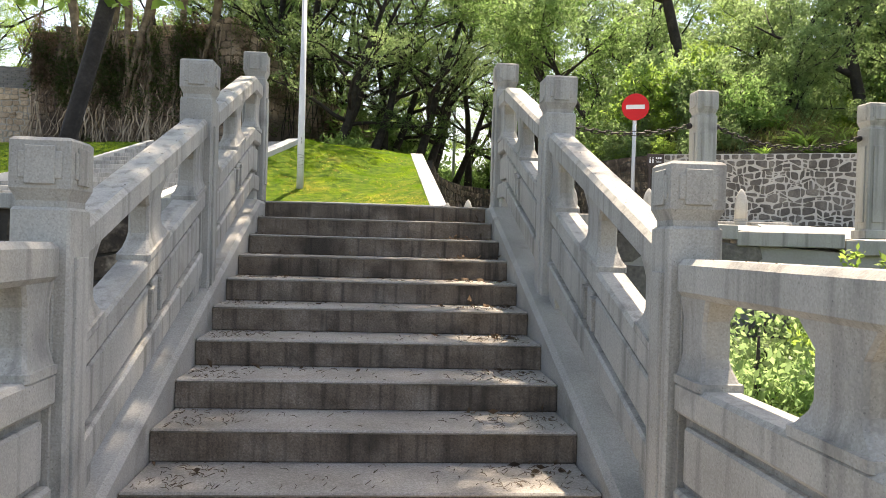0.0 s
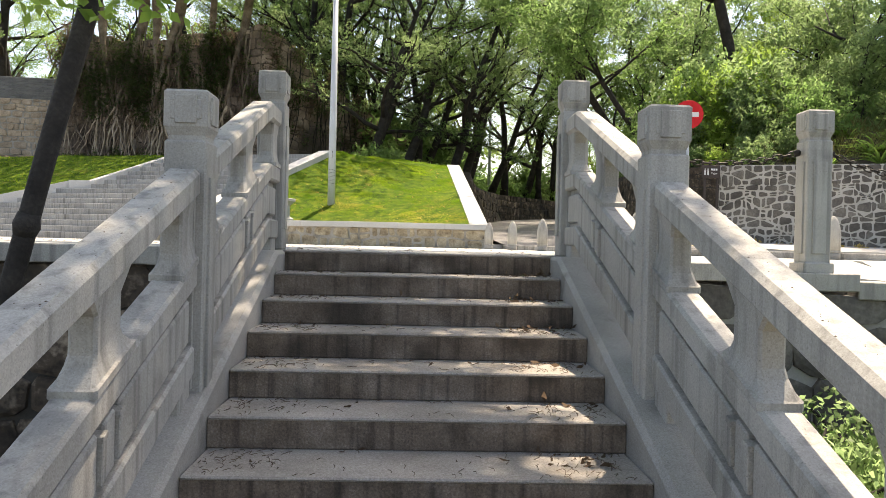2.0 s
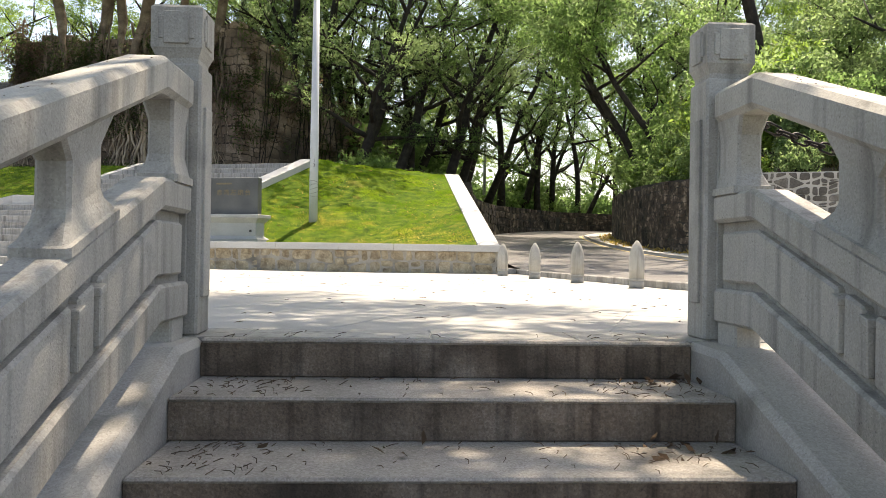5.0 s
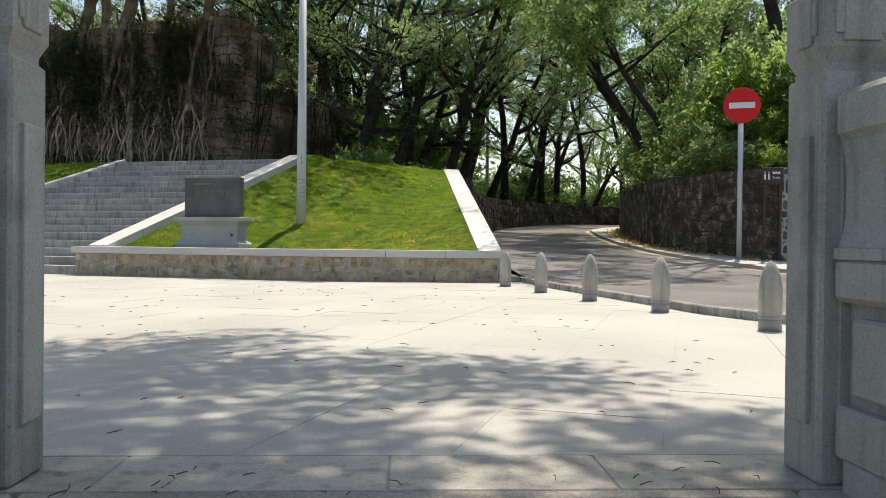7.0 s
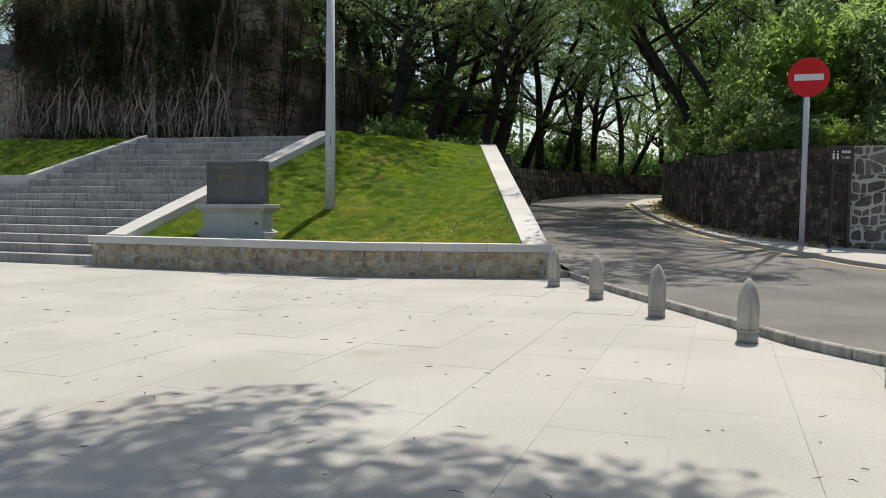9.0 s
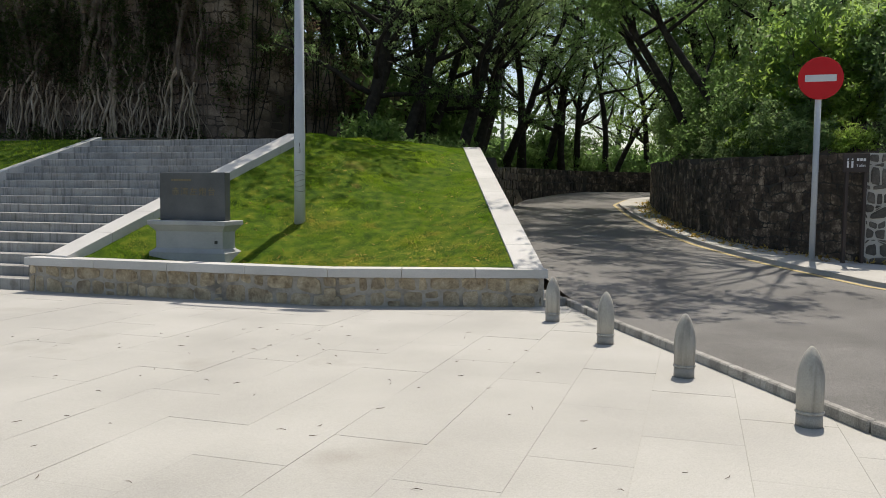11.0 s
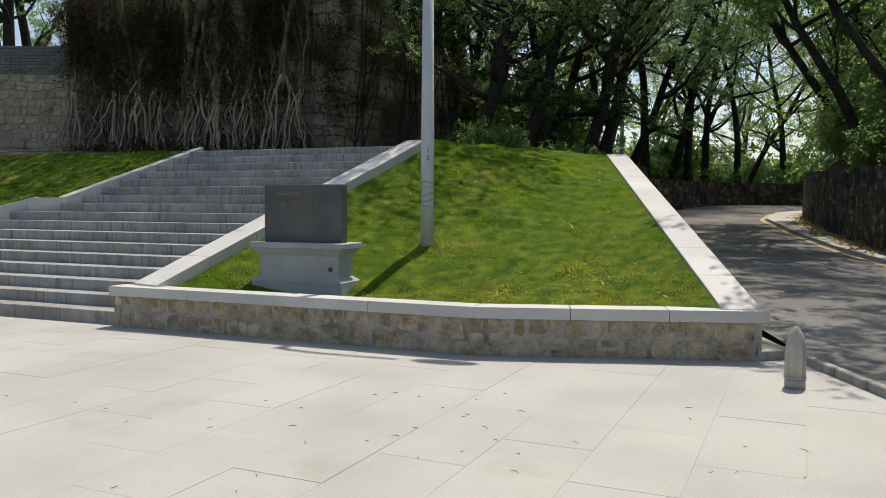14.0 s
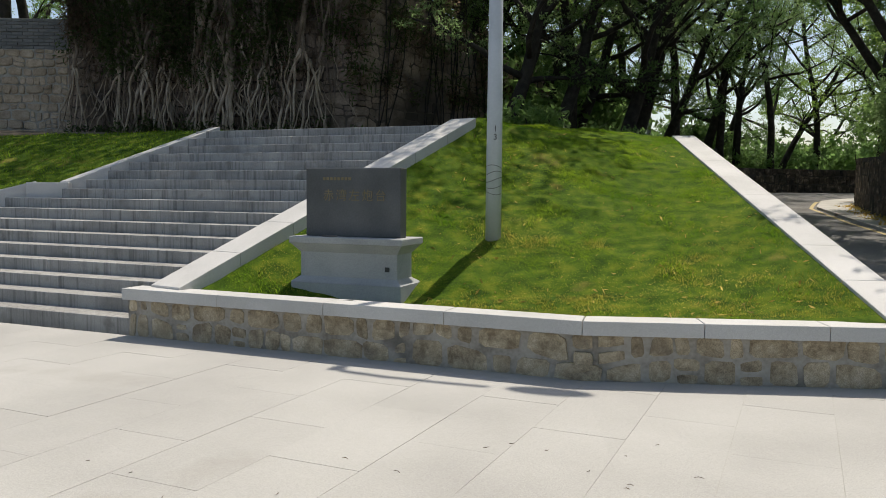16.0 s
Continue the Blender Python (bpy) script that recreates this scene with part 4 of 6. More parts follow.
def build_kerbs():
    end = part("wall_end", prism_bm([(2.632, 19.172), (2.97, 19.30), (2.95, 20.3), (2.642, 20.3)], -0.3, 0.10, 0.01), ROADKERB, None)
    tagged(end, "grey mortared foot where the lawn wall meets the kerb", "wall end", kind="structure")
    # right edge of the lawn
    kerb_run("lawn_kerb_1", resample([(2.24, 19.17), (2.05, 27.3)], 9), lambda k: 0.53 + 2.10 * k, 0.40, "broad pale granite kerb edging the lawn beside the lane", 0.9)
    # right edge of the big stairs
    kerb_run("lawn_kerb_2", resample([(-4.78, 20.82), (-1.86, 25.95)], 8), lambda k: 0.55 + 2.25 * k, 0.48, "broad pale granite kerb between stairs and lawn", 0.4)
    # coping on the front wall
    run = resample([(-5.03, 20.66), (-0.3, 19.10)], 5) + resample([(-0.3, 19.10), (2.68, 19.07)], 4)[1:]
    kerb_run("wall_coping", run[::-1], lambda k: 0.525, 0.30, "grey granite coping on the low stone wall", 0.12)
    # left edge of the big stairs: upper flight, a level stretch, lower flight
    up = [stair_xy(-4.55, 3.35), stair_xy(-3.5, 6.0)]
    kerb_run("stair_kerb_1", resample(up[::-1], 5), lambda k: 2.79 - 1.09 * k, 0.38, "broad pale granite kerb along the upper stairs", 0.4)
    flat = [stair_xy(-5.25, 3.1), stair_xy(-4.5, 3.3)]
    kerb_run("stair_kerb_2", resample(flat[::-1], 2), lambda k: 1.68, 0.34, "level granite kerb at the stair landing", 0.4)
    down = [stair_xy(-8.6, -0.2), stair_xy(-5.2, 3.25)]
    kerb_run("stair_kerb_3", resample(down[::-1], 6), lambda k: 1.70 - 1.35 * k, 0.38, "broad pale granite kerb along the lower stairs", 0.4)


BIG_N, BIG_RISE, BIG_GO = 17, 0.158, 0.35


def build_big_stairs():
    flight = tagged(new("hill_stairs"), "broad grey granite stairs climbing to the old fort wall", "stairs", kind="structure")
    rnd = random.Random(8)
    for i in range(BIG_N):
        n = 0.12 + i * BIG_GO
        z = (i + 1) * BIG_RISE
        right = -0.12 + 0.233 * n
        left = -8.6 + 1.0 * n if n < 3.2 else -4.55 + 0.4 * (n - 3.35)
        cuts = [left - 0.25]
        while cuts[-1] < right - 1.6:
            cuts.append(cuts[-1] + rnd.uniform(1.1, 1.5))
        cuts.append(right + 0.34 - 0.03 * n)
        for a, b in zip(cuts, cuts[1:]):
            p = [stair_xy(a + 0.003, n), stair_xy(b - 0.003, n), stair_xy(b - 0.003, n + BIG_GO + 0.05), stair_xy(a + 0.003, n + BIG_GO + 0.05)]
            part("step", prism_bm(p, z - BIG_RISE - 0.06, z, 0.012), BIGSTEP, flight)
    core = prism_bm([stair_xy(-8.8, 0.3), stair_xy(0.1, 0.3), stair_xy(1.4, 6.3), stair_xy(-3.8, 6.3)], -0.4, lambda x, y: max(0.0, (Vector((x, y)) - STAIR_O).dot(STAIR_N) - 0.45) * 0.455)
    part("core", core, JOINT, flight)
    top = prism_bm([stair_xy(-4.2, 6.0), stair_xy(1.6, 6.0), (0.5, 34.0), (-14, 34.2)], 2.3, 2.682)
    part("upper_landing", top, BIGSTEP, flight)
    # the left lawn
    verts, faces = [], []
    nu, nv = 24, 24
    for j in range(nv + 1):
        k = j / nv
        edge_n = -0.2 + 6.6 * k
        e = lerp([(-0.2, -8.75), (3.25, -5.3), (3.4, -4.62), (6.0, -3.6), (6.5, -3.4)], edge_n)
        z = lerp([(-0.2, 0.3), (3.2, 1.62), (3.4, 1.62), (6.0, 2.70), (6.5, 2.76)], edge_n)
        for i in range(nu + 1):
            s = e - 11 * i / nu
            x, y = stair_xy(s, edge_n)
            z2 = z + 0.05 * noise.noise((x * 0.8, y * 0.8, 5)) + 0.10 * (e - s) * (1 - k) * 0.5
            if k > 0.97:
                z2 = max(z2, 2.7)
            verts.append((x, y, min(z2, 2.80)))
    for j in range(nv):
        for i in range(nu):
            a = j * (nu + 1) + i
            faces.append((a + 1, a, a + nu + 1, a + nu + 2))
    obj("upper_lawn", mesh_of("upper_lawn", verts, faces, TURF, True), label="green grass bank beside the stairs", category="lawn", kind="structure")
    g = np.random.default_rng(13)
    V, F = [], []
    for _ in range(16000):
        en = 0.0 + 6.3 * g.random()
        e = lerp([(-0.2, -8.75), (3.25, -5.3), (3.4, -4.62), (6.0, -3.6), (6.5, -3.4)], en)
        z = lerp([(-0.2, 0.3), (3.2, 1.62), (3.4, 1.62), (6.0, 2.70), (6.5, 2.76)], en)
        s = e - 0.05 - 8 * g.random()
        x, y = stair_xy(s, en)
        z = min(2.80, z + 0.05 * noise.noise((x * 0.8, y * 0.8, 5)) + 0.10 * (e - s) * (1 - (en + 0.2) / 6.6) * 0.5)
        h, a = 0.02 + 0.03 * g.random(), g.random() * 6.283
        b = len(V)
        V += [(x - math.sin(a) * 0.008, y + math.cos(a) * 0.008, z - 0.01), (x + math.sin(a) * 0.008, y - math.cos(a) * 0.008, z - 0.01), (x + math.cos(a) * 0.03, y + math.sin(a) * 0.03, z + h)]
        F.append((b, b + 1, b + 2))
    obj("bank_grass", mesh_of("bank_grass", V, F, BLADE), label="short green grass on the bank", category="grass", kind="stuff")


# ---- loose and fixed things ----
BOLLARDS = [(2.545, 17.97), (2.84, 16.53), (3.15, 15.03), (3.51, 13.59), (3.85, 11.97), (5.0, 11.95), (6.2, 11.5)]


def build_bollards():
    prof = [(0.086, 0.0), (0.086, 0.088), (0.094, 0.092), (0.094, 0.104), (0.087, 0.110), (0.089, 0.29), (0.086, 0.345), (0.078, 0.40), (0.066, 0.445), (0.051, 0.485), (0.034, 0.515), (0.022, 0.529), (0.016, 0.538), (0.005, 0.543)]
    first = tagged(new("bollard"), "short bullet-shaped granite bollard on the plaza edge", "bollard", "bollards along the kerb")
    part("body", lathe_bm(prof[4:], 24), GRANITE, first, smooth=True)
    part("collar", lathe_bm(prof[1:5], 24), GRANITE, first, smooth=True)
    part("base", lathe_bm(prof[:2], 24), STRINGER, first, smooth=True)
    first.matrix_basis = pose(BOLLARDS[0][0], BOLLARDS[0][1], 0)
    for x, y in BOLLARDS[1:]:
        copy_thing(first, pose(x, y, 0, 0, 0, 40 * x))


def build_no_entry():
    x, y = 8.30, 22.93
    z0 = road_z(y) + 0.07
    thing = tagged(new("no_entry_sign"), "round red no-entry sign with a white bar on a pale pole", "road sign")
    part("pole", lathe_bm([(0.055, z0), (0.055, 4.0)], 14), WHITEPAINT, thing, "pale painted steel pole", True).location = (x, y, 0)
    disc = part("disc", lathe_bm([(0.375, -0.012), (0.385, -0.006), (0.385, 0.006), (0.375, 0.012)], 48), REDPAINT, thing, "red enamel disc")
    face = look((x - 0.01, y - 0.075, 3.70), (x - 7.0, y - 20, 3.2)) @ Matrix.Rotation(math.pi, 4, "Y")
    disc.matrix_basis = face
    part("bar", box_bm(-0.265, 0.265, -0.062, 0.062, 0.012, 0.022), SIGNWHITE, disc, "white bar")
    br = part("bracket", box_bm(x - 0.05, x + 0.05, y - 0.07, y + 0.06, 3.69, 3.75, 0.005), IRON, thing)


def text_mesh(name, body, size, mat, parent, m, depth=0.003):
    cu = bpy.data.curves.new(name, "FONT")
    cu.body, cu.size, cu.extrude, cu.align_x, cu.align_y = body, size, depth, "CENTER", "CENTER"
    tmp = new(name, cu)
    me = bpy.data.meshes.new_from_object(tmp.evaluated_get(bpy.context.evaluated_depsgraph_get()))
    bpy.data.objects.remove(tmp)
    me.materials.append(mat)
    return obj(name, me, parent, m)


def build_guide_sign():
    thing = tagged(new("toilet_sign"), "dark brown post sign for the toilet beside the wall", "sign")
    bx, by = 8.78, 22.42
    z0 = road_z(by) + 0.05
    for dx in (-0.17, 0.17):
        part("leg", box_bm(bx + dx - 0.03, bx + dx + 0.03, by - 0.03, by + 0.03, z0, 2.32, 0.004), SIGNBROWN, thing)
    board = part("board", box_bm(bx - 0.26, bx + 0.22, by - 0.05, by - 0.025, 1.98, 2.32, 0.004), SIGNBROWN, thing)
    for k, dx in enumerate((-0.18, -0.10)):
        part("figure", box_bm(bx + dx - 0.018, bx + dx + 0.018, by - 0.054, by - 0.049, 2.06, 2.18), SIGNWHITE, board)
        bm = bmesh.new()
        bmesh.ops.create_uvsphere(bm, u_segments=8, v_segments=6, radius=0.016)
        bm.transform(Matrix.Translation((bx + dx, by - 0.05, 2.21)))
        part("figure_head", bm, SIGNWHITE, board)
    for k in range(3):
        part("letter_bar", box_bm(bx - 0.02 + 0.06 * k, bx + 0.025 + 0.06 * k, by - 0.053, by - 0.049, 2.18, 2.23), SIGNWHITE, board)
    text_mesh("letters", "Toilet", 0.07, SIGNWHITE, board, Matrix.Translation((bx + 0.06, by - 0.053, 2.10)) @ Matrix.Rotation(math.pi / 2, 4, "X"), 0.002)


def build_street_lamp(x, y, z0, h, label, arm_to, marks=True, r0=0.096, mat=None):
    thing = tagged(new("street_lamp"), label, "street lamp")
    mat = mat or WHITEPAINT
    pole = part("pole", lathe_bm([(r0, z0 - 0.1), (r0 * 0.97, z0 + 1.5), (r0 * 0.62, z0 + h)], 18), mat, thing, smooth=True)
    pole.location = (x, y, 0)
    ax, ay = arm_to
    v, f = tube([(x, y, z0 + h - 0.25), (x + ax * 0.06, y + ay * 0.06, z0 + h + 0.1), (x + ax * 0.3, y + ay * 0.3, z0 + h + 0.3), (x + ax * 0.75, y + ay * 0.75, z0 + h + 0.38)], [0.045, 0.042, 0.038, 0.034], 10)
    obj("arm", mesh_of("arm", v, f, mat, True), thing)
    bm = bmesh.new()
    bmesh.ops.create_uvsphere(bm, u_segments=14, v_segments=8, radius=1)
    ang = math.atan2(ay, ax)
    bm.transform(Matrix.Translation((x + ax, y + ay, z0 + h + 0.37)) @ Matrix.Rotation(ang, 4, "Z") @ Matrix.Diagonal((0.36, 0.13, 0.06, 1)))
    part("lamp_head", bm, mat, thing, "flat grey lamp head", True)
    if marks:
        for k in range(5):
            z = z0 + 0.55 + 0.075 * k
            rr = r0 * 0.975
            v, f = tube([(x + rr * math.cos(t), y + rr * math.sin(t), z + 0.03 * math.sin(t * 1.3 + k)) for t in np.linspace(-2.9, -0.2, 9)], [0.004] * 9, 4)
            obj("scratch", mesh_of("scratch", v, f, MARK), pole).matrix_basis = Matrix.Translation((-x, -y, 0))
        for k, ch in enumerate("13"):
            t = text_mesh("numeral", ch, 0.10, MARK, pole, Matrix.Translation((0.012, -r0 * 0.985, z0 + 1.31 - 0.10 * k)) @ Matrix.Rotation(math.pi / 2, 4, "X"), 0.003)
    return thing


def build_monument():
    """A slate tablet on a moulded plinth, turned a little to the plaza."""
    a, b = Vector((-3.155, 21.205)), Vector((-2.055, 20.872))
    u = (b - a).normalized()
    ang = math.atan2(u.y, u.x)
    w = (b - a).length
    c = (a + b) / 2
    zb = 0.46
    m = Matrix.Translation((c.x, c.y, 0)) @ Matrix.Rotation(ang, 4, "Z")
    plinth = tagged(new("plinth"), "pale grey stone plinth with moulded edges on the lawn", "plinth")
    plinth.matrix_basis = m
    hw, y0, y1 = w / 2 + 0.01, -0.10, 0.28

    def block(name, grow, z0, z1, bev=0.008):
        return part(name, box_bm(-hw - grow, hw + grow, y0 - grow, y1 + grow, z0, z1, bev), PLINTH, plinth)

    def taper(name, g0, g1, z0, z1):
        bm = bmesh.new()
        A = [bm.verts.new(p) for p in ((-hw - g0, y0 - g0, z0), (hw + g0, y0 - g0, z0), (hw + g0, y1 + g0, z0), (-hw - g0, y1 + g0, z0))]
        B = [bm.verts.new(p) for p in ((-hw - g1, y0 - g1, z1), (hw + g1, y0 - g1, z1), (hw + g1, y1 + g1, z1), (-hw - g1, y1 + g1, z1))]
        for k in range(4):
            bm.faces.new((A[k], A[(k + 1) % 4], B[(k + 1) % 4], B[k]))
        bm.faces.new(B)
        return part(name, bm, PLINTH, plinth)
    block("base", 0.08, 0.36, zb + 0.13)
    taper("lower_moulding", 0.08, 0.0, zb + 0.13, zb + 0.19)
    block("shaft", 0.0, zb + 0.185, zb + 0.46, 0.004)
    taper("upper_moulding", 0.0, 0.08, zb + 0.455, zb + 0.55)
    block("top", 0.095, zb + 0.55, zb + 0.625)
    part("outlet", box_bm(hw - 0.14, hw - 0.09, y0 - 0.006, y0, zb + 0.27, zb + 0.32), MARK, plinth)
    tablet = tagged(new("stone_tablet"), "dark slate tablet with gilt characters, standing on the plinth", "monument")
    tablet.matrix_basis = m
    t = part("slab", box_bm(-w / 2, w / 2, 0.0, 0.16, zb + 0.625, 1.835, 0.008), SLATE, tablet)
    mid = zb + 0.625 + (1.835 - zb - 0.625) * 0.59
    for k, ch in enumerate("赤湾左炮台"):
        text_mesh("character", ch, 0.135, GOLD, t, Matrix.Translation((-0.29 + 0.158 * k, -0.003, mid)) @ Matrix.Rotation(math.pi / 2, 4, "X"), 0.002)
    for k in range(8):
        part("small_character", box_bm(-0.36 + 0.045 * k, -0.328 + 0.045 * k, -0.004, 0.0, 1.70, 1.732), GOLD, t)
    rnd = random.Random(4)
    for k in range(5):
        bm = bmesh.new()
        bmesh.ops.create_icosphere(bm, subdivisions=1, radius=0.022)
        bm.transform(Matrix.Diagonal((1.4, 1, 0.6, 1)))
        p = m @ Vector((-0.30 + 0.035 * k, -0.07 + rnd.uniform(-0.02, 0.02), zb + 0.632))
        peb = part("pebble", bm, GREYSTONE, None)
        tagged(peb, "small pebble lying on the plinth edge", "pebble", "pebbles on the plinth")
        peb.location = p


# ---- plants ----
def grow(seed, height, lean, r0, limbs, tip_spread, crook=0.18, first=0.35):
    """Trunk and limbs as point rows, and the places where leaves gather."""
    rnd = random.Random(seed)
    rows, tips = [], []
    trunk, p, d = [], Vector((0, 0, 0)), Vector((lean[0], lean[1], 1)).normalized()
    n = 9
    for i in range(n + 1):
        trunk.append(p.copy())
        d = (d + Vector((rnd.uniform(-1, 1), rnd.uniform(-1, 1), 0.25)) * crook * 0.6).normalized()
        p = p + d * height / n
    rows.append((trunk, [r0 * (1.25 if i == 0 else 1 - 0.8 * i / n) for i in range(n + 1)]))
    for k in range(limbs):
        f = first + (1 - first) * (k + 0.5) / limbs
        i = min(n - 1, int(f * n))
        a = rnd.uniform(0, 6.283)
        q = trunk[i].lerp(trunk[i + 1], rnd.random())
        d = Vector((math.cos(a), math.sin(a), rnd.uniform(0.25, 0.9))).normalized()
        ln = height * rnd.uniform(0.22, 0.42) * tip_spread
        pts, r = [q.copy()], r0 * (1 - 0.75 * f) * 0.6
        for j in range(5):
            d = (d + Vector((rnd.uniform(-1, 1), rnd.uniform(-1, 1), rnd.uniform(-0.6, 0.8))) * 0.3).normalized()
            q = q + d * ln / 5
            pts.append(q.copy())
            if j >= 1:
                tips.append(q.copy())
            if j in (2, 3):
                e = (d + Vector((rnd.uniform(-1, 1), rnd.uniform(-1, 1), rnd.uniform(-0.3, 0.8)))).normalized()
                side = [q.copy(), q + e * ln * 0.16, q + e * ln * 0.32 + Vector((0, 0, 0.1))]
                rows.append((side, [r * 0.4, r * 0.28, r * 0.1]))
                tips += [side[1].copy(), side[2].copy()]
        rows.append((pts, [r * (1 - 0.8 * j / 5) for j in range(6)]))
    tips.append(trunk[-1].copy())
    return rows, tips


def make_tree(name, label, seed, height, lean, r0, limbs, spread, leaf, per, size, cluster, group, crook=0.18, first=0.35, bark=None, slim=0.42):
    rows, tips = grow(seed, height, lean, r0, limbs, spread, crook, first)
    thing = tagged(new(name), label, "tree" if "tree" in name else "shrub", group)
    v, f = tube(rows[0][0], rows[0][1], 9)
    obj("trunk", mesh_of("trunk", v, f, bark or BARK, True), thing)
    for pts, rad in rows[1:]:
        if len(pts) > 3:
            v, f = tube(pts, rad, 6)
            obj("limb", mesh_of("limb", v, f, bark or BARK, True), thing)
    v, f = [], []
    for pts, rad in rows[1:]:
        if len(pts) <= 3:
            tube(pts, rad, 4, v, f)
    if v:
        obj("twigwood", mesh_of("twigwood", v, f, bark or BARK, True), thing, kind="stuff")
    obj("crown", leaves_mesh("crown", tips, cluster, per, size, leaf, seed, slim, 0.55, 6), thing)
    return thing


def make_shrub(label, seed, radius, height, leaf, count, size, group, slim=0.42):
    """Stems from one root, and clumps of leaves in an uneven heap."""
    rnd = random.Random(seed)
    thing = tagged(new("shrub"), label, "shrub", group)
    v, f, tips = [], [], []
    for k in range(11):
        a, b = rnd.uniform(0, 6.283), rnd.uniform(0.2, 1.0)
        q = Vector((math.cos(a) * radius * b, math.sin(a) * radius * b, height * rnd.uniform(0.45, 1.0) * (1.15 - 0.5 * b)))
        mid = Vector((q.x * 0.4, q.y * 0.4, q.z * 0.6))
        tube([(0, 0, -0.2), tuple(mid), tuple(q)], [0.035, 0.022, 0.008], 5, v, f)
        tips += [q, mid.lerp(q, 0.55), mid, Vector((q.x, q.y, q.z * 0.45))]
    obj("brushwood", mesh_of("brushwood", v, f, BARK, True), thing, kind="stuff")
    obj("foliage", leaves_mesh("foliage", tips, radius * 0.46, count // len(tips), size, leaf, seed, slim, 0.7, 7), thing)
    return thing


def plant_copies(first, spots, seed):
    rnd = random.Random(seed)
    for i, (x, y, z, s) in enumerate(spots):
        turn = rnd.uniform(0, 360)
        m = pose(x, y, z, rnd.uniform(-4, 4), rnd.uniform(-4, 4), turn) @ Matrix.Diagonal((s, s, s * rnd.uniform(0.9, 1.15), 1))
        if i == 0:
            first.matrix_basis = m
        else:
            c = copy_thing(first, m)
            c.matrix_basis = m


def build_woods():
    rnd = random.Random(21)
    kinds = []
    for k, (h, lean, r0, limbs, spread, leaf, per, size, cl, first) in enumerate([
            (11.0, (0.42, -0.1), 0.24, 13, 1.0, LEAF_HILL, 128, 0.098, 0.62, 0.22),
            (12.5, (0.15, 0.1), 0.20, 14, 0.9, LEAF_MID, 128, 0.098, 0.62, 0.22),
            (10.0, (0.65, 0.0), 0.22, 12, 1.1, LEAF_DARK, 128, 0.098, 0.62, 0.28),
            (13.5, (-0.12, -0.12), 0.22, 14, 0.9, LEAF_HILL, 128, 0.098, 0.62, 0.2),
            (9.0, (0.30, 0.2), 0.15, 12, 1.0, LEAF_BRIGHT, 128, 0.098, 0.62, 0.15)]):
        kinds.append(make_tree("tree", "slender dark-barked tree with airy green foliage", 30 + k, h, lean, r0, limbs, spread, leaf, per, size, cl, "trees behind the lawn", 0.22, first))
    spots = [[] for _ in kinds]
    fixed = [(0, -1.2, 35.5), (2, 0.2, 37.0), (1, 1.2, 39.5), (0, 2.3, 38.0), (2, -0.2, 42.0), (3, -2.2, 40.0), (0, 3.4, 43.0), (2, 5.2, 46.5), (1, 4.0, 47.0), (0, 7.4, 48.5), (3, 9.5, 49.5), (4, 6.0, 51.0), (4, 11.5, 50.5), (2, 9.0, 53.0), (4, 2.0, 50), (1, 13.5, 51), (3, 16, 50), (4, 14, 55), (0, 18, 54), (4, -1.0, 52), (3, -6.0, 44), (1, -10, 42), (4, -15, 43), (1, -19, 40), (3, -5, 50), (2, 8, 60), (0, 0, 60), (3, 15, 62), (1, 22, 60), (4, -9, 55), (1, 5, 64), (3, -3.8, 41.5), (2, -1.4, 37.2), (2, 1.0, 41.0), (0, 3.0, 40.2), (1, -5.0, 44.5), (3, -4.0, 46.0), (1, -6.2, 46.0), (3, -5.4, 47.5), (1, -3.4, 44.6), (3, -7.4, 45.5), (3, -1.4, 45.0), (1, -2.7, 46.0), (3, -0.2, 46.5), (1, -1.7, 47.5), (1, -2.0, 44.2), (3, -2.2, 48.5), (3, -17, 38), (3, -20, 37), (1, -23, 36.5), (4, -15.5, 39.5), (1, -26, 35.5), (3, -28, 37), (1, -18.5, 41), (4, -16.5, 44), (4, -20, 43), (0, -22, 42), (4, -24.5, 41), (4, -28, 41), (4, -12.5, 46), (3, 8.4, 48.2), (1, 10.8, 49.2), (1, 6.2, 47.2)]
    for k, x, y in fixed:
        z = ground_z(x, y)
        spots[k].append((x, y, z - 0.1, rnd.uniform(0.85, 1.2)))
    for k, (first, sp) in enumerate(zip(kinds, spots)):
        r2 = random.Random(k)
        for i, (x, y, z, s) in enumerate(sp):
            m = pose(x, y, z, 0, 0, r2.uniform(-35, 35)) @ Matrix.Diagonal((s, s, s, 1))
            if i == 0:
                first.matrix_basis = m
            else:
                copy_thing(first, m).matrix_basis = m


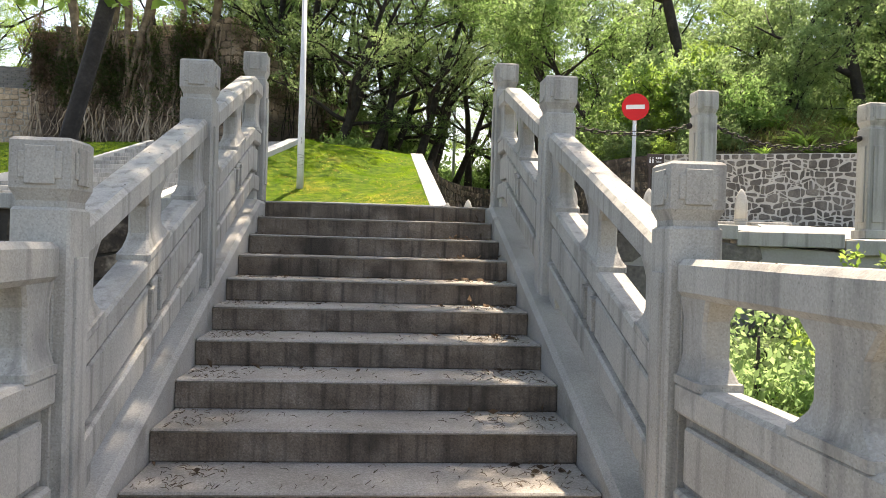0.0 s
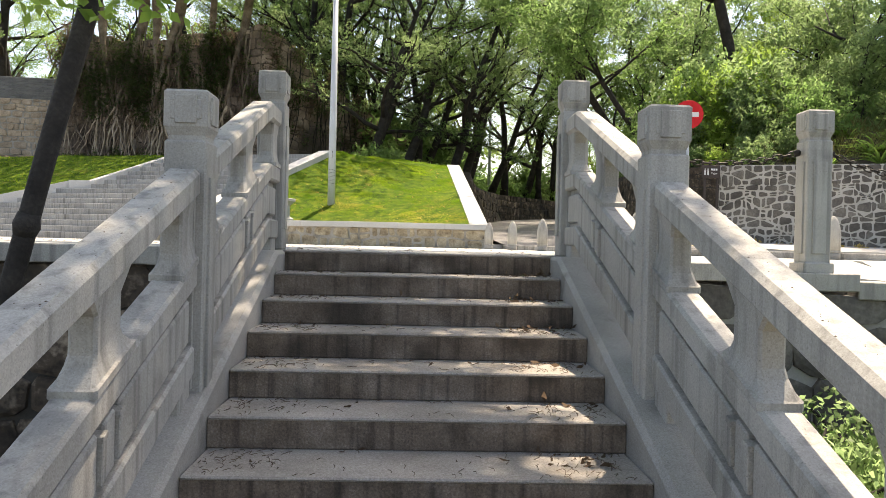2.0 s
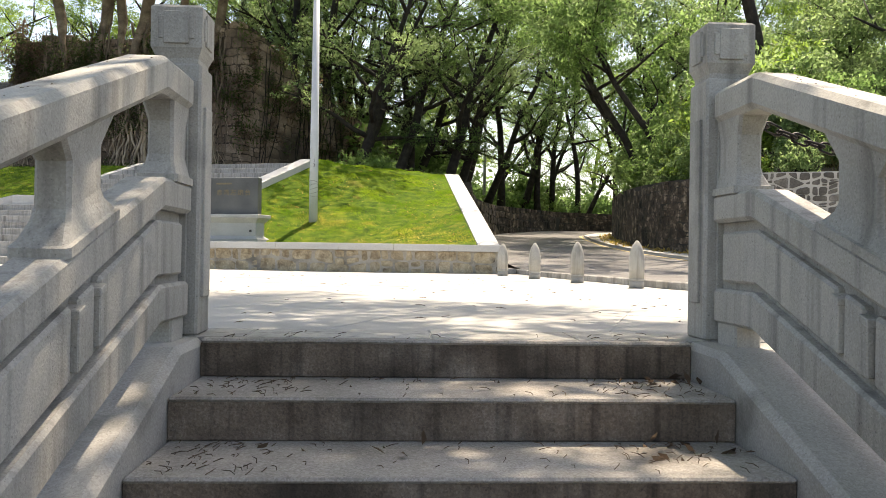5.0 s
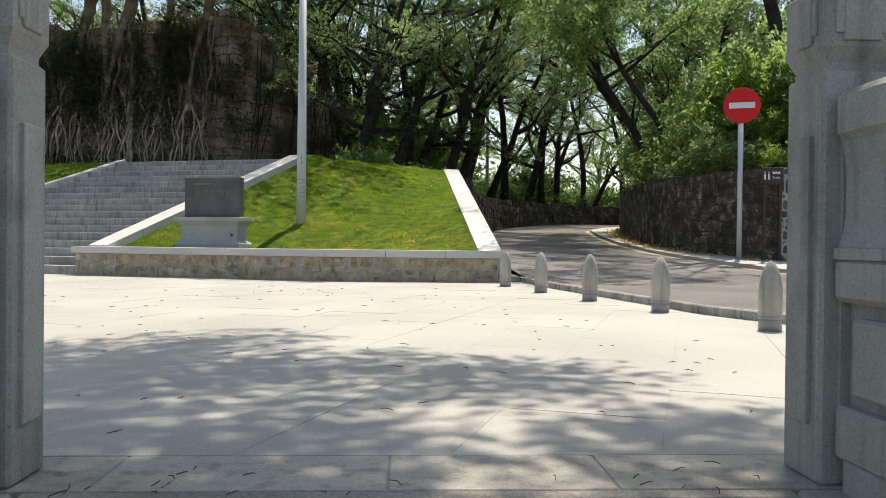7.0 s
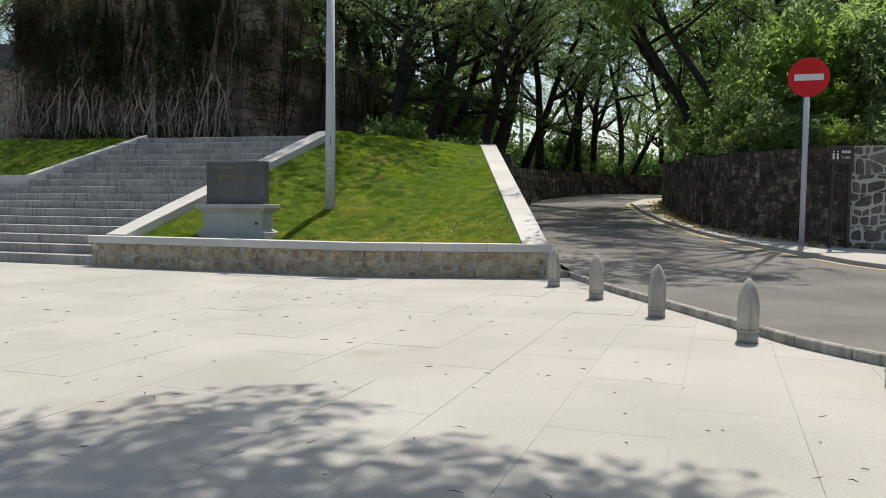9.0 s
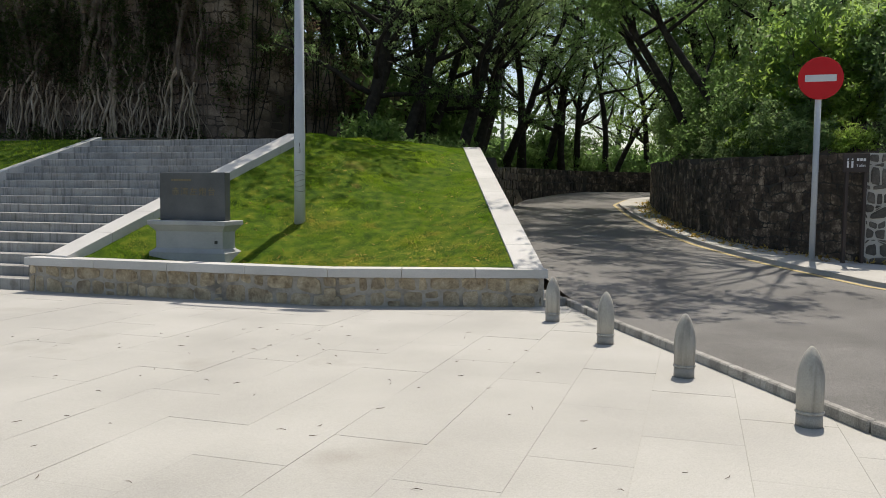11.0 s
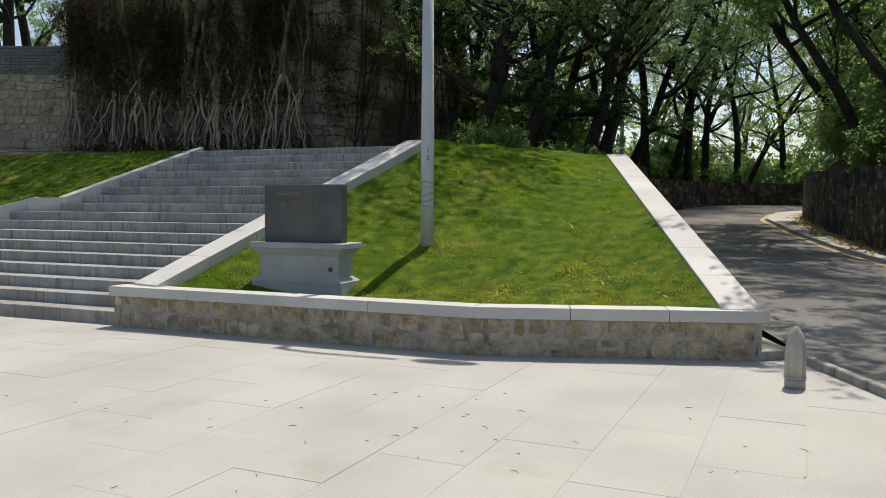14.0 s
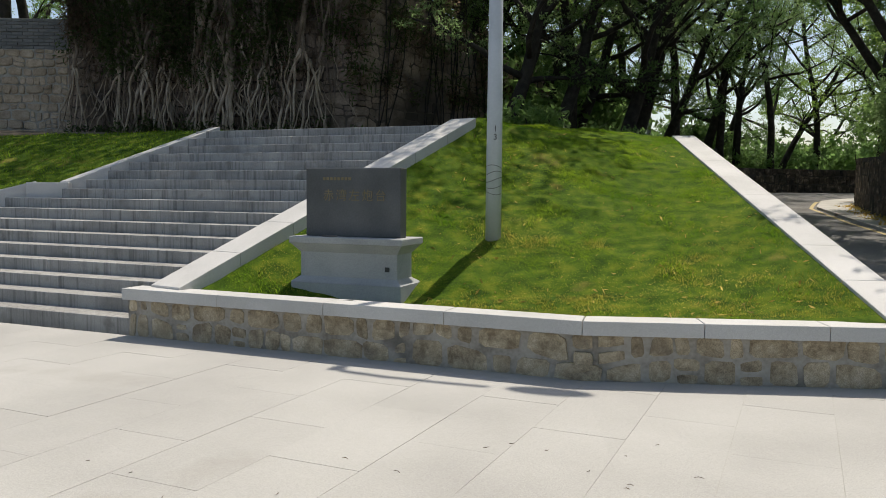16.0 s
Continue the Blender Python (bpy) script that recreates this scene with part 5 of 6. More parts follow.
def build_far_bushes():
    rnd = random.Random(70)
    first = make_shrub("bright green bushes behind the lane wall", 54, 1.6, 2.4, LEAF_MID, 3800, 0.2, "far bushes")
    spots = []
    for _ in range(52):
        x = rnd.uniform(-14, 24)
        y = rnd.uniform(50, 62) if x > 4 else rnd.uniform(46, 60)
        spots.append((x, y, ground_z(x, y) - 0.2, rnd.uniform(0.8, 1.7)))
    plant_copies(first, spots, 71)
    dark = make_shrub("dark green bushes at the foot of the trees", 55, 1.2, 1.5, LEAF_MID, 3000, 0.17, "foot bushes")
    plant_copies(dark, [(x, y, ground_z(x, y) - 0.15, rnd.uniform(0.6, 1.1)) for x, y in ((2.0, 33), (1.2, 36), (2.6, 38.5), (3.4, 41), (0.0, 39), (-1.2, 41.5), (1.8, 44), (4.4, 45.5), (6.8, 48.2), (10, 49.2), (-0.2, 33.6), (13, 50.5), (-3.5, 40.5), (-2.6, 42.5), (-4.6, 43))] + [(x, y, ground_z(x, y) - 0.2, sc) for x, y, sc in ((-0.6, 40.6, 2.2), (0.8, 42.8, 2.1), (-2.4, 42.6, 2.6), (-0.5, 44.5, 2.6), (2.2, 46.0, 2.3))], 72)


def build_hillside():
    rnd = random.Random(77)
    bases = [make_shrub("dense green shrub on the steep hillside", 51, 1.2, 1.7, LEAF_HILL, 6000, 0.125, "hillside shrubs"),
             make_shrub("dense dark green shrub on the steep hillside", 52, 1.3, 2.0, LEAF_MID, 6000, 0.12, "hillside shrubs"),
             make_shrub("light yellow-green shrub on the steep hillside", 53, 1.0, 1.5, LEAF_BRIGHT, 5200, 0.125, "hillside shrubs", 0.3)]
    spots = [[], [], []]
    tries = 0
    while sum(len(s) for s in spots) < 190 and tries < 6000:
        tries += 1
        x, y = rnd.uniform(7.8, 34), rnd.uniform(12, 56)
        if not inside((x, y), HILL):
            continue
        d = far_from((x, y), DARK_WALL + PALE_WALL[::-1][1:])
        if math.hypot(x - 8.3, y - 22.9) < 3.0 or (x < 11 and y < 24.5 and d < 1.3):
            continue
        if d < 0.8 or d > 15 or (d > 6 and rnd.random() < 0.35):
            continue
        k = rnd.choice((0, 0, 1, 2) if y > 24 else (0, 1, 2, 2))
        if any(math.hypot(x - q[0], y - q[1]) < 0.95 for s in spots for q in s):
            continue
        spots[k].append((x, y, ground_z(x, y) - 0.15, rnd.uniform(0.75, 1.45)))
    for k, x, y, sc in ((0, 9.25, 25.4, 0.8), (2, 8.95, 26.7, 0.75), (0, 8.95, 28.1, 0.8), (1, 9.1, 29.6, 0.85), (2, 9.9, 24.5, 0.8), (0, 10.8, 23.9, 0.85), (1, 11.9, 23.3, 0.9), (2, 10.3, 26.0, 0.95), (0, 11.2, 25.2, 1.0), (0, 8.5, 26.3, 0.45), (2, 8.45, 27.2, 0.45), (0, 8.55, 28.2, 0.45), (0, 8.7, 29.3, 0.5), (1, 8.9, 30.6, 0.5), (0, 8.65, 25.6, 0.4), (2, 9.45, 23.75, 0.5), (0, 9.05, 24.5, 0.5), (0, 10.1, 23.25, 0.55), (2, 8.75, 25.4, 0.5), (0, 11.2, 22.8, 0.55), (0, 9.6, 31.2, 0.9), (2, 10.2, 33.6, 0.9), (2, 9.8, 26.9, 1.45), (2, 10.5, 25.3, 1.4), (2, 11.6, 26.6, 1.5), (2, 10.6, 28.6, 1.5)):
        spots[k].append((x, y, ground_z(x, y) - 0.25, sc))
    for k in range(3):
        clear = [q for q in spots[k] if math.hypot(q[0] - 12.66, q[1] - 21.03) > 0.6 and q[2] > 0.5 and math.hypot(q[0] - 13.6, q[1] - 23.2) > 1.5]
        plant_copies(bases[k], clear, 90 + k)
    trees = [make_tree("tree", "leafy tree rooted on the hillside above the wall", 61, 8.0, (-0.15, -0.05), 0.16, 12, 1.05, LEAF_HILL, 120, 0.125, 0.75, "hillside trees", 0.22, 0.25),
             make_tree("tree", "dark leafy tree rooted on the hillside above the wall", 62, 9.0, (0.1, -0.1), 0.2, 13, 1.0, LEAF_HILL, 120, 0.125, 0.75, "hillside trees", 0.22, 0.28),
             make_tree("tree", "light green tree rooted on the hillside above the wall", 63, 7.0, (-0.3, 0.1), 0.13, 12, 1.1, LEAF_BRIGHT, 120, 0.125, 0.75, "hillside trees", 0.22, 0.25)]
    low = make_tree("tree", "low bushy tree leafy to the ground on the hillside", 66, 6.0, (-0.2, -0.1), 0.13, 15, 1.25, LEAF_HILL, 150, 0.12, 0.7, "hillside trees", 0.25, 0.08)
    plant_copies(low, [(x, y, ground_z(x, y) - 0.2, sc) for x, y, sc in ((13.8, 25.6, 0.8), (16.3, 27.6, 0.95), (18.6, 30.5, 1.1), (15.2, 31.0, 1.0), (17.2, 34.5, 1.2), (21.0, 37.5, 1.3), (15.6, 37.0, 1.1), (19.4, 26.6, 0.95), (22.5, 31.0, 1.2))], 45)
    tspots = [[(11.5, 33.5), (16.0, 29.0), (13.5, 38.5), (25, 28), (21, 34)],
              [(16.8, 25.0), (12.0, 36.5), (20.0, 26.5), (18, 38), (27, 22)],
              [(14.0, 32.5), (19.5, 22.5), (12.6, 40.0), (23, 30)]]
    for first, sp, k in zip(trees, tspots, range(3)):
        plant_copies(first, [(x, y, ground_z(x, y) - 0.2, rnd.uniform(0.85, 1.2)) for x, y in sp], 40 + k)


def make_strap_plant(seed):
    """A tuft of long arching strap leaves from one root."""
    rnd = random.Random(seed)
    thing = tagged(new("strap_plant"), "yellow-green tuft of long arching strap leaves above the wall", "plant", "strap-leaved plants")
    v, f = [], []
    for _ in range(46):
        a, l, lift, w = rnd.uniform(0, 6.283), rnd.uniform(0.55, 1.05), rnd.uniform(0.6, 1.3), rnd.uniform(0.012, 0.026)
        dx, dy, b = math.cos(a), math.sin(a), len(v)
        for i in range(6):
            t = i / 5
            out, up, h = l * t * (0.55 + 0.45 * t), l * lift * (t - 0.72 * t * t), w * (1 - t) ** 0.6 + 0.002
            v += [(dx * out - dy * h, dy * out + dx * h, up), (dx * out + dy * h, dy * out - dx * h, up - 0.3 * h)]
        f += [(b + 2 * i, b + 2 * i + 1, b + 2 * i + 3, b + 2 * i + 2) for i in range(5)]
    obj("foliage", mesh_of("foliage", v, f, LEAF_BRIGHT), thing)
    return thing


def build_strap_plants():
    rnd = random.Random(58)
    spots = []
    for _ in range(26):
        x, k = rnd.uniform(11.6, 15.4), rnd.uniform(0.5, 2.6)
        y = 22.5 - (x - 9.03) * 0.416 + k
        spots.append((x, y, ground_z(x, y) - 0.05, rnd.uniform(0.6, 1.15)))
    plant_copies(make_strap_plant(57), spots, 59)


def build_overhanging_trees():
    """Trees that lean from the top of the dark wall over the lane."""
    first = make_tree("tree", "leaning tree reaching from the wall top over the lane", 64, 8.5, (-0.62, -0.12), 0.15, 13, 1.1, LEAF_MID, 150, 0.12, 0.7, "overhanging trees", 0.16, 0.3)
    for i, (x, y, turn, s) in enumerate(((9.7, 30.2, 0, 0.95), (9.9, 33.6, 20, 1.1), (11.0, 37.0, 10, 1.1))):
        m = pose(x, y, ground_z(x, y) - 0.2, 0, 0, turn) @ Matrix.Diagonal((s, s, s, 1))
        if i == 0:
            first.matrix_basis = m
        else:
            copy_thing(first, m).matrix_basis = m


def build_lane_tree():
    """A big hillside tree whose limbs reach over the lane and dapple it."""
    thing = tagged(new("tree"), "big dark-trunked hillside tree with limbs spread over the lane", "tree")
    z0 = ground_z(11.4, 27.6)
    base = [(11.4, 27.6, z0 - 0.3), (11.3, 27.5, z0 + 1.2), (11.1, 27.3, z0 + 2.6), (10.7, 27.2, z0 + 4.0), (10.0, 26.8, z0 + 5.2), (9.0, 26.3, z0 + 6.2)]
    v, f = tube(base, [0.26, 0.2, 0.18, 0.17, 0.14, 0.08], 10)
    obj("trunk", mesh_of("trunk", v, f, BARK, True), thing)
    rnd = random.Random(27)
    tips = []
    for i in range(30):
        e = Vector((rnd.uniform(4.6, 8.0), rnd.uniform(21.2, 32.0), rnd.uniform(7.6, 9.6)))
        a = Vector(base[rnd.choice((3, 4, 4, 5))])
        pts = [a.lerp(e, t) + Vector((rnd.uniform(-0.2, 0.2), rnd.uniform(-0.2, 0.2), 0.7 * math.sin(math.pi * t))) for t in (0, 0.25, 0.5, 0.75, 1.0)]
        v, f = tube(pts, [0.045, 0.034, 0.022, 0.012, 0.006], 6)
        obj("limb", mesh_of("limb", v, f, BARK, True), thing)
        tips += [e, pts[3]] + [e + Vector((rnd.uniform(-0.7, 0.7), rnd.uniform(-0.7, 0.7), rnd.uniform(-0.3, 0.4))) for _ in range(2)]
    obj("crown", leaves_mesh("crown", tips, 0.68, 88, 0.15, LEAF_HILL, 28, 0.42, 0.5, 5), thing)


def build_near_tree():
    """The dark leaning tree beside the stairs, whose crown spreads over them."""
    thing = tagged(new("leaning_tree"), "dark leaning tree beside the stairs, crown spreading overhead", "tree")
    base = [(-2.0, 6.7, -2.4), (-1.76, 6.8, -1.4), (-1.53, 6.8, -0.4), (-1.31, 6.8, 0.5), (-0.97, 6.85, 1.9), (-0.75, 7.1, 3.4), (-0.2, 7.6, 4.9), (0.5, 8.4, 6.3), (1.2, 9.3, 7.4)]
    v, f = tube(base, [0.10, 0.074, 0.066, 0.064, 0.063, 0.062, 0.08, 0.06, 0.03], 10)
    obj("trunk", mesh_of("trunk", v, f, BARK, True), thing)
    v, f = tube([(-1.42, 6.8, 0.06), (-1.40, 6.79, 0.12), (-1.38, 6.78, 0.20)], [0.064, 0.082, 0.064], 10)
    obj("knot", mesh_of("knot", v, f, BARK, True), thing)
    rnd = random.Random(12)
    tips = []
    ends = []
    for i in range(8):
        for j in range(10):
            x, y = -3.4 + 1.05 * i + rnd.uniform(-0.4, 0.4), 5.2 + 1.05 * j + rnd.uniform(-0.4, 0.4)
            if x > 3.1 and y < 11.5 or y > 14.85 - 1.3 * max(0.0, x - 2.0) or (x < -1.8 and y < 7):
                continue
            if rnd.random() < (0.95 if y > 12 else 1.0):
                ends.append((x, y, rnd.uniform(7.4, 8.8)))
    for e in ends:
        a = Vector(base[rnd.choice((5, 6, 6, 7))])
        e = Vector(e)
        pts = [a.lerp(e, t) + Vector((rnd.uniform(-0.15, 0.15), rnd.uniform(-0.15, 0.15), 0.4 * math.sin(math.pi * t))) for t in (0, 0.25, 0.5, 0.75, 1.0)]
        v, f = tube(pts, [0.05, 0.04, 0.03, 0.018, 0.008], 6)
        obj("limb", mesh_of("limb", v, f, BARK, True), thing)
        tips.append(e)
        for _ in range(3):
            tips.append(e + Vector((rnd.uniform(-0.6, 0.6), rnd.uniform(-0.6, 0.6), rnd.uniform(-0.2, 0.4))))
    for _ in range(12):
        tips.append(Vector((rnd.uniform(1.2, 2.6), rnd.uniform(6.6, 10.4), rnd.uniform(7.6, 8.8))))
    for k in range(7):
        tips.append(Vector((2.7 + 0.1 * k, rnd.uniform(7.4, 9.2), rnd.uniform(7.6, 8.6))))
    tips = [p for p in tips if p.y < 14.7]
    obj("crown", leaves_mesh("crown", tips, 0.70, 265, 0.145, LEAF_MID, 5), thing)
    low = [Vector((-1.75 + 0.14 * k, 6.6 + 0.1 * (k % 3), 1.46 + 0.16 * ((k * 7) % 5) / 5)) for k in range(10)]
    v, f = tube([(-0.97, 6.86, 1.9), (-1.3, 6.75, 1.66), (-1.8, 6.6, 1.55)], [0.02, 0.014, 0.006], 5)
    obj("limb", mesh_of("limb", v, f, BARK, True), thing)
    obj("low_leaves", leaves_mesh("low_leaves", low, 0.17, 14, 0.10, LEAF_BRIGHT, 6, 0.6), thing)


def build_undergrowth():
    low = make_shrub("bright green undergrowth below the balustrade", 71, 0.75, 0.95, LEAF_HILL, 7500, 0.052, "undergrowth plants", 0.5)
    plant_copies(low, [(4.2, 4.6, -1.9, 1.0), (5.3, 4.4, -1.9, 1.1), (3.9, 3.2, -2.0, 0.9), (3.6, 5.6, -1.9, 1.1), (4.3, 6.9, -1.9, 1.1), (3.5, 6.8, -1.9, 1.0), (5.0, 7.1, -1.9, 1.2), (5.9, 6.9, -1.9, 1.2), (6.4, 5.0, -1.9, 1.2), (7.6, 5.6, -1.9, 1.3), (5.0, 2.8, -2.0, 1.1), (7.0, 6.6, -1.9, 1.2)], 17)
    high = make_shrub("taller bright green shrub beside the plaza edge", 73, 0.8, 1.75, LEAF_BRIGHT, 9000, 0.06, "undergrowth plants", 0.5)
    plant_copies(high, [(4.5, 5.6, -1.9, 0.85), (5.5, 5.8, -1.9, 0.95), (6.6, 6.1, -1.9, 1.0), (4.1, 4.0, -2.0, 0.7)], 19)
    dark = make_shrub("dark low shrub in the shaded hollow below the stairs", 72, 0.7, 0.7, LEAF_DARK, 2000, 0.10, "hollow shrubs")
    plant_copies(dark, [(-2.6, 4.2, -2.2, 1.0), (-3.4, 6.0, -2.2, 1.2), (-2.0, 2.6, -2.4, 1.0), (-4.8, 5.0, -2.3, 1.3), (-6.3, 6.8, -2.2, 1.3), (-5.0, 3.0, -2.4, 1.2)], 18)


def build_bank_grass():
    g = np.random.default_rng(31)
    V, F = [], []
    for _ in range(5000):
        k = 0.16 + 0.84 * g.random()
        x, y = 9.3 + 9.0 * k, 23.3 - 3.9 * k + 3.6 * g.random() ** 1.3
        z = ground_z(x, y) - 0.05
        a, h = g.random() * 6.283, 0.15 + 0.35 * g.random()
        dx, dy = math.cos(a), math.sin(a)
        b = len(V)
        V += [(x - dy * 0.006, y + dx * 0.006, z), (x + dy * 0.006, y - dx * 0.006, z), (x + dx * h * 0.3 + dy * 0.004, y + dy * h * 0.3 - dx * 0.004, z + h * 0.6), (x + dx * h * 0.6, y + dy * h * 0.6, z + h)]
        F += [(b, b + 1, b + 2), (b, b + 2, b + 3)]
    obj("dry_grass", mesh_of("dry_grass", V, F, DRYGRASS), label="dry straw-coloured grass on the bank above the wall", category="grass", kind="stuff")


# ---- the old fort ----
FORT = [(-13.2, 34.3), (-4.9, 34.0), (-1.6, 38.5), (1.5, 44.0)]


def fort_top(s):
    return lerp([(0, 7.75), (4.0, 7.95), (6.6, 8.2), (8.0, 8.75), (9.2, 8.35), (11.5, 7.0), (13.9, 6.3), (20.5, 5.2)], s)


def build_fort():
    rubble_wall("fort_wall_1", FORT[::1], 2.6, fort_top, 0.40, 0.3, FORTSTONE, FORTJOINT, "tall old stone fort wall overgrown with banyan roots", 61, "fort wall", thick=1.2, proud=0.022, gap=0.012, rows_flat=0.5)
    rubble_wall("fort_wall_2", [(-30.0, 33.0), (-13.0, 34.9)], 2.5, 5.55, 0.31, 0.3, PALEFORT, TANJOINT, "lower fort wall of pale brown rubble", 62, "fort wall", thick=1.0, proud=0.03, gap=0.02)
    par = tagged(new("fort_parapet"), "grey brick parapet on the lower fort wall", "parapet", kind="structure")
    a, b = Vector((-30.0, 33.0)), Vector((-13.0, 34.9))
    d = (b - a).normalized()
    ang = math.atan2(d.y, d.x)
    mw = Matrix.Translation((a.x, a.y, 0)) @ Matrix.Rotation(ang, 4, "Z")
    bm = box_bm(0, 17.1, 0.06, 0.5, 5.55, 6.42)
    bm.transform(mw)
    part("core", bm, JOINT, par)
    one = bpy.data.meshes.new("brick")
    bm = box_bm(0.0, 0.29, 0.0, 0.1, 0.0, 0.085, 0.006)
    bm.to_mesh(one)
    bm.free()
    one.materials.append(BRICK)
    for j in range(9):
        for i in range(30):
            obj("brick", one, par, mw @ Matrix.Translation((17.1 - 9.0 + i * 0.3 + (0.15 if j % 2 else 0), 0.03, 5.56 + j * 0.097)))
    # broken blocks along the top edge
    rnd = random.Random(2)
    crest = tagged(new("fort_crest"), "weathered stone blocks along the fort's top edge", "wall crest", kind="structure")
    for i in range(13):
        s = 0.2 + i * 0.62
        x, y = -13.1 + s, 34.3 - 0.036 * s
        h = rnd.uniform(0.05, 0.28) if i % 3 else 0.05
        bm = box_bm(x, x + 0.56, y - 0.02, y + 0.7, fort_top(s) - 0.1, fort_top(s) + h, 0.03)
        part("block", bm, FORTSTONE, crest)


def wander(rnd, p, length, sway, dz, n, fan=0.0):
    pts = [Vector(p)]
    dx = rnd.uniform(-sway, sway) + fan
    for i in range(n):
        dx = dx * 0.75 + rnd.uniform(-sway, sway) * 0.6
        q = pts[-1] + Vector((dx * length / n, rnd.uniform(-0.03, 0.03), -dz * length / n))
        pts.append(q)
    return pts


def build_banyans():
    rnd = random.Random(33)
    thing = tagged(new("banyan_tree"), "banyan clinging to the fort wall with pale roots", "tree")
    def sinuous(pts):
        """The row of points made finer, winding from side to side on the wall."""
        fine, ph, k, amp = [], rnd.uniform(0, 6.3), rnd.uniform(2.4, 6.0), rnd.uniform(0.015, 0.06)
        for a, b in zip(pts, pts[1:]):
            for u in (0.0, 0.34, 0.67):
                p = a.lerp(b, u)
                w = amp * (math.sin(ph + k * p.z) + 0.5 * math.sin(2.3 * ph + 2.1 * k * p.z))
                fine.append(Vector((p.x + w, p.y - 0.03 * math.sin(ph + 1.7 * k * p.z), p.z)))
        return fine + [pts[-1]]

    def root_mesh(pts, r0, r1, mat):
        fine = sinuous(pts)
        n = len(fine) - 1
        v, f = tube(fine, [r0 + (r1 - r0) * i / n for i in range(n + 1)], 6)
        obj("root", mesh_of("root", v, f, mat, True), thing)

    def wall_y(x):
        return lerp([(-13.2, 34.3), (-4.9, 34.0), (-1.6, 38.5), (1.5, 44)], x) - 0.10
    for x0, h, lean, r in ((-11.6, 4.2, -0.35, 0.22), (-10.0, 4.8, 0.25, 0.24), (-9.4, 4.6, -0.1, 0.2), (-8.6, 5.0, 0.4, 0.26), (-7.2, 4.2, 0.15, 0.16), (-5.9, 4.4, 0.35, 0.2)):
        y0 = wall_y(x0) + 0.25
        pts = [(x0 - lean * 1.9, y0 - 0.42, 5.2), (x0 - lean * 1.2, y0 - 0.45, 6.5), (x0 - lean * 0.5, y0 - 0.4, 7.7), (x0, y0, 8.6), (x0 + lean * 0.7, y0 - 0.2, 10.0), (x0 + lean * 2.0, y0 - 0.6, 11.6), (x0 + lean * 4, y0 - 1.0, 8.6 + h)]
        v, f = tube(pts, [r * 0.22, r * 0.34, r * 0.55, r * 0.85, r * 0.85, r * 0.6, r * 0.3], 9)
        obj("trunk", mesh_of("trunk", v, f, BANYAN, True), thing)
    for k in range(125):
        dense = rnd.random()
        x = rnd.choice((rnd.gauss(-11.4, 0.7), rnd.gauss(-8.3, 0.8), rnd.gauss(-8.9, 0.9), rnd.gauss(-7.4, 0.5), rnd.uniform(-12.8, -5.4)))
        x = max(-12.9, min(-4.6, x))
        z = rnd.triangular(3.8, 8.0, 6.0)
        ln = z - 2.9
        pts = wander(rnd, (x, wall_y(x), z), ln, 0.75, 1.0, 9, rnd.uniform(-0.25, 0.25))
        off = 0.03 + 0.25 * rnd.random() ** 2
        pts = [Vector((p.x, wall_y(p.x) - off * (1 - 0.6 * (p.z - 2.8) / 6), max(2.85, p.z))) for p in pts]
        r = rnd.choice((0.010, 0.013, 0.016, 0.02, 0.026, 0.042))
        root_mesh(pts, r * 0.7, r * 1.1, ROOT if k % 5 < 3 else BANYAN)
        if rnd.random() < 0.55:
            q = pts[4]
            side = wander(rnd, q, (q.z - 2.9), 0.8, 1.0, 6, rnd.choice((-0.7, 0.7)))
            side = [Vector((p.x, wall_y(p.x) - 0.05, max(2.85, p.z))) for p in side]
            root_mesh(side, r * 0.7, r * 0.6, BANYAN if k % 3 else ROOT)
    # thick root columns that come down the whole wall and split near its foot
    for x0, r in ((-12.4, 0.06), (-10.7, 0.08), (-9.9, 0.06), (-9.3, 0.09), (-8.15, 0.13), (-7.6, 0.07), (-7.1, 0.09), (-5.4, 0.05), (-11.5, 0.06)):
        pts = wander(rnd, (x0 + rnd.uniform(-0.5, 0.5), 0, 8.5), 3.6, 0.42, 1.0, 8)
        pts = [Vector((p.x, wall_y(p.x) - 0.16, p.z)) for p in pts]
        root_mesh(pts, r * 0.5, r * 0.85, BANYAN)
        for fan in (-0.42, -0.2, 0.05, 0.3):
            q = pts[rnd.choice((-1, -1, -2))]
            side = wander(rnd, q, q.z - 2.85, 0.3, 1.0, 7, fan * rnd.uniform(0.5, 1.1))
            side = [Vector((p.x, wall_y(p.x) - 0.16 - 0.1 * (1 - (p.z - 2.8) / 3), max(2.8, p.z))) for p in side]
            root_mesh(side, r * 0.5, r * 0.32, ROOT)
    for k in range(110):
        x = rnd.uniform(-13.2, -5.0)
        z = rnd.uniform(6.4, 8.5)
        pts = wander(rnd, (x, wall_y(x) - 0.05, z), z - rnd.uniform(3.4, 5.6), 0.18, 1.0, 7)
        r = rnd.choice((0.008, 0.012, 0.018))
        v, f = tube([Vector((p.x, wall_y(p.x) - 0.05 - 0.15 * math.sin(i), p.z)) for i, p in enumerate(pts)], [r] * len(pts), 5)
        obj("aerial_root", mesh_of("aerial_root", v, f, BANYAN, True), thing)
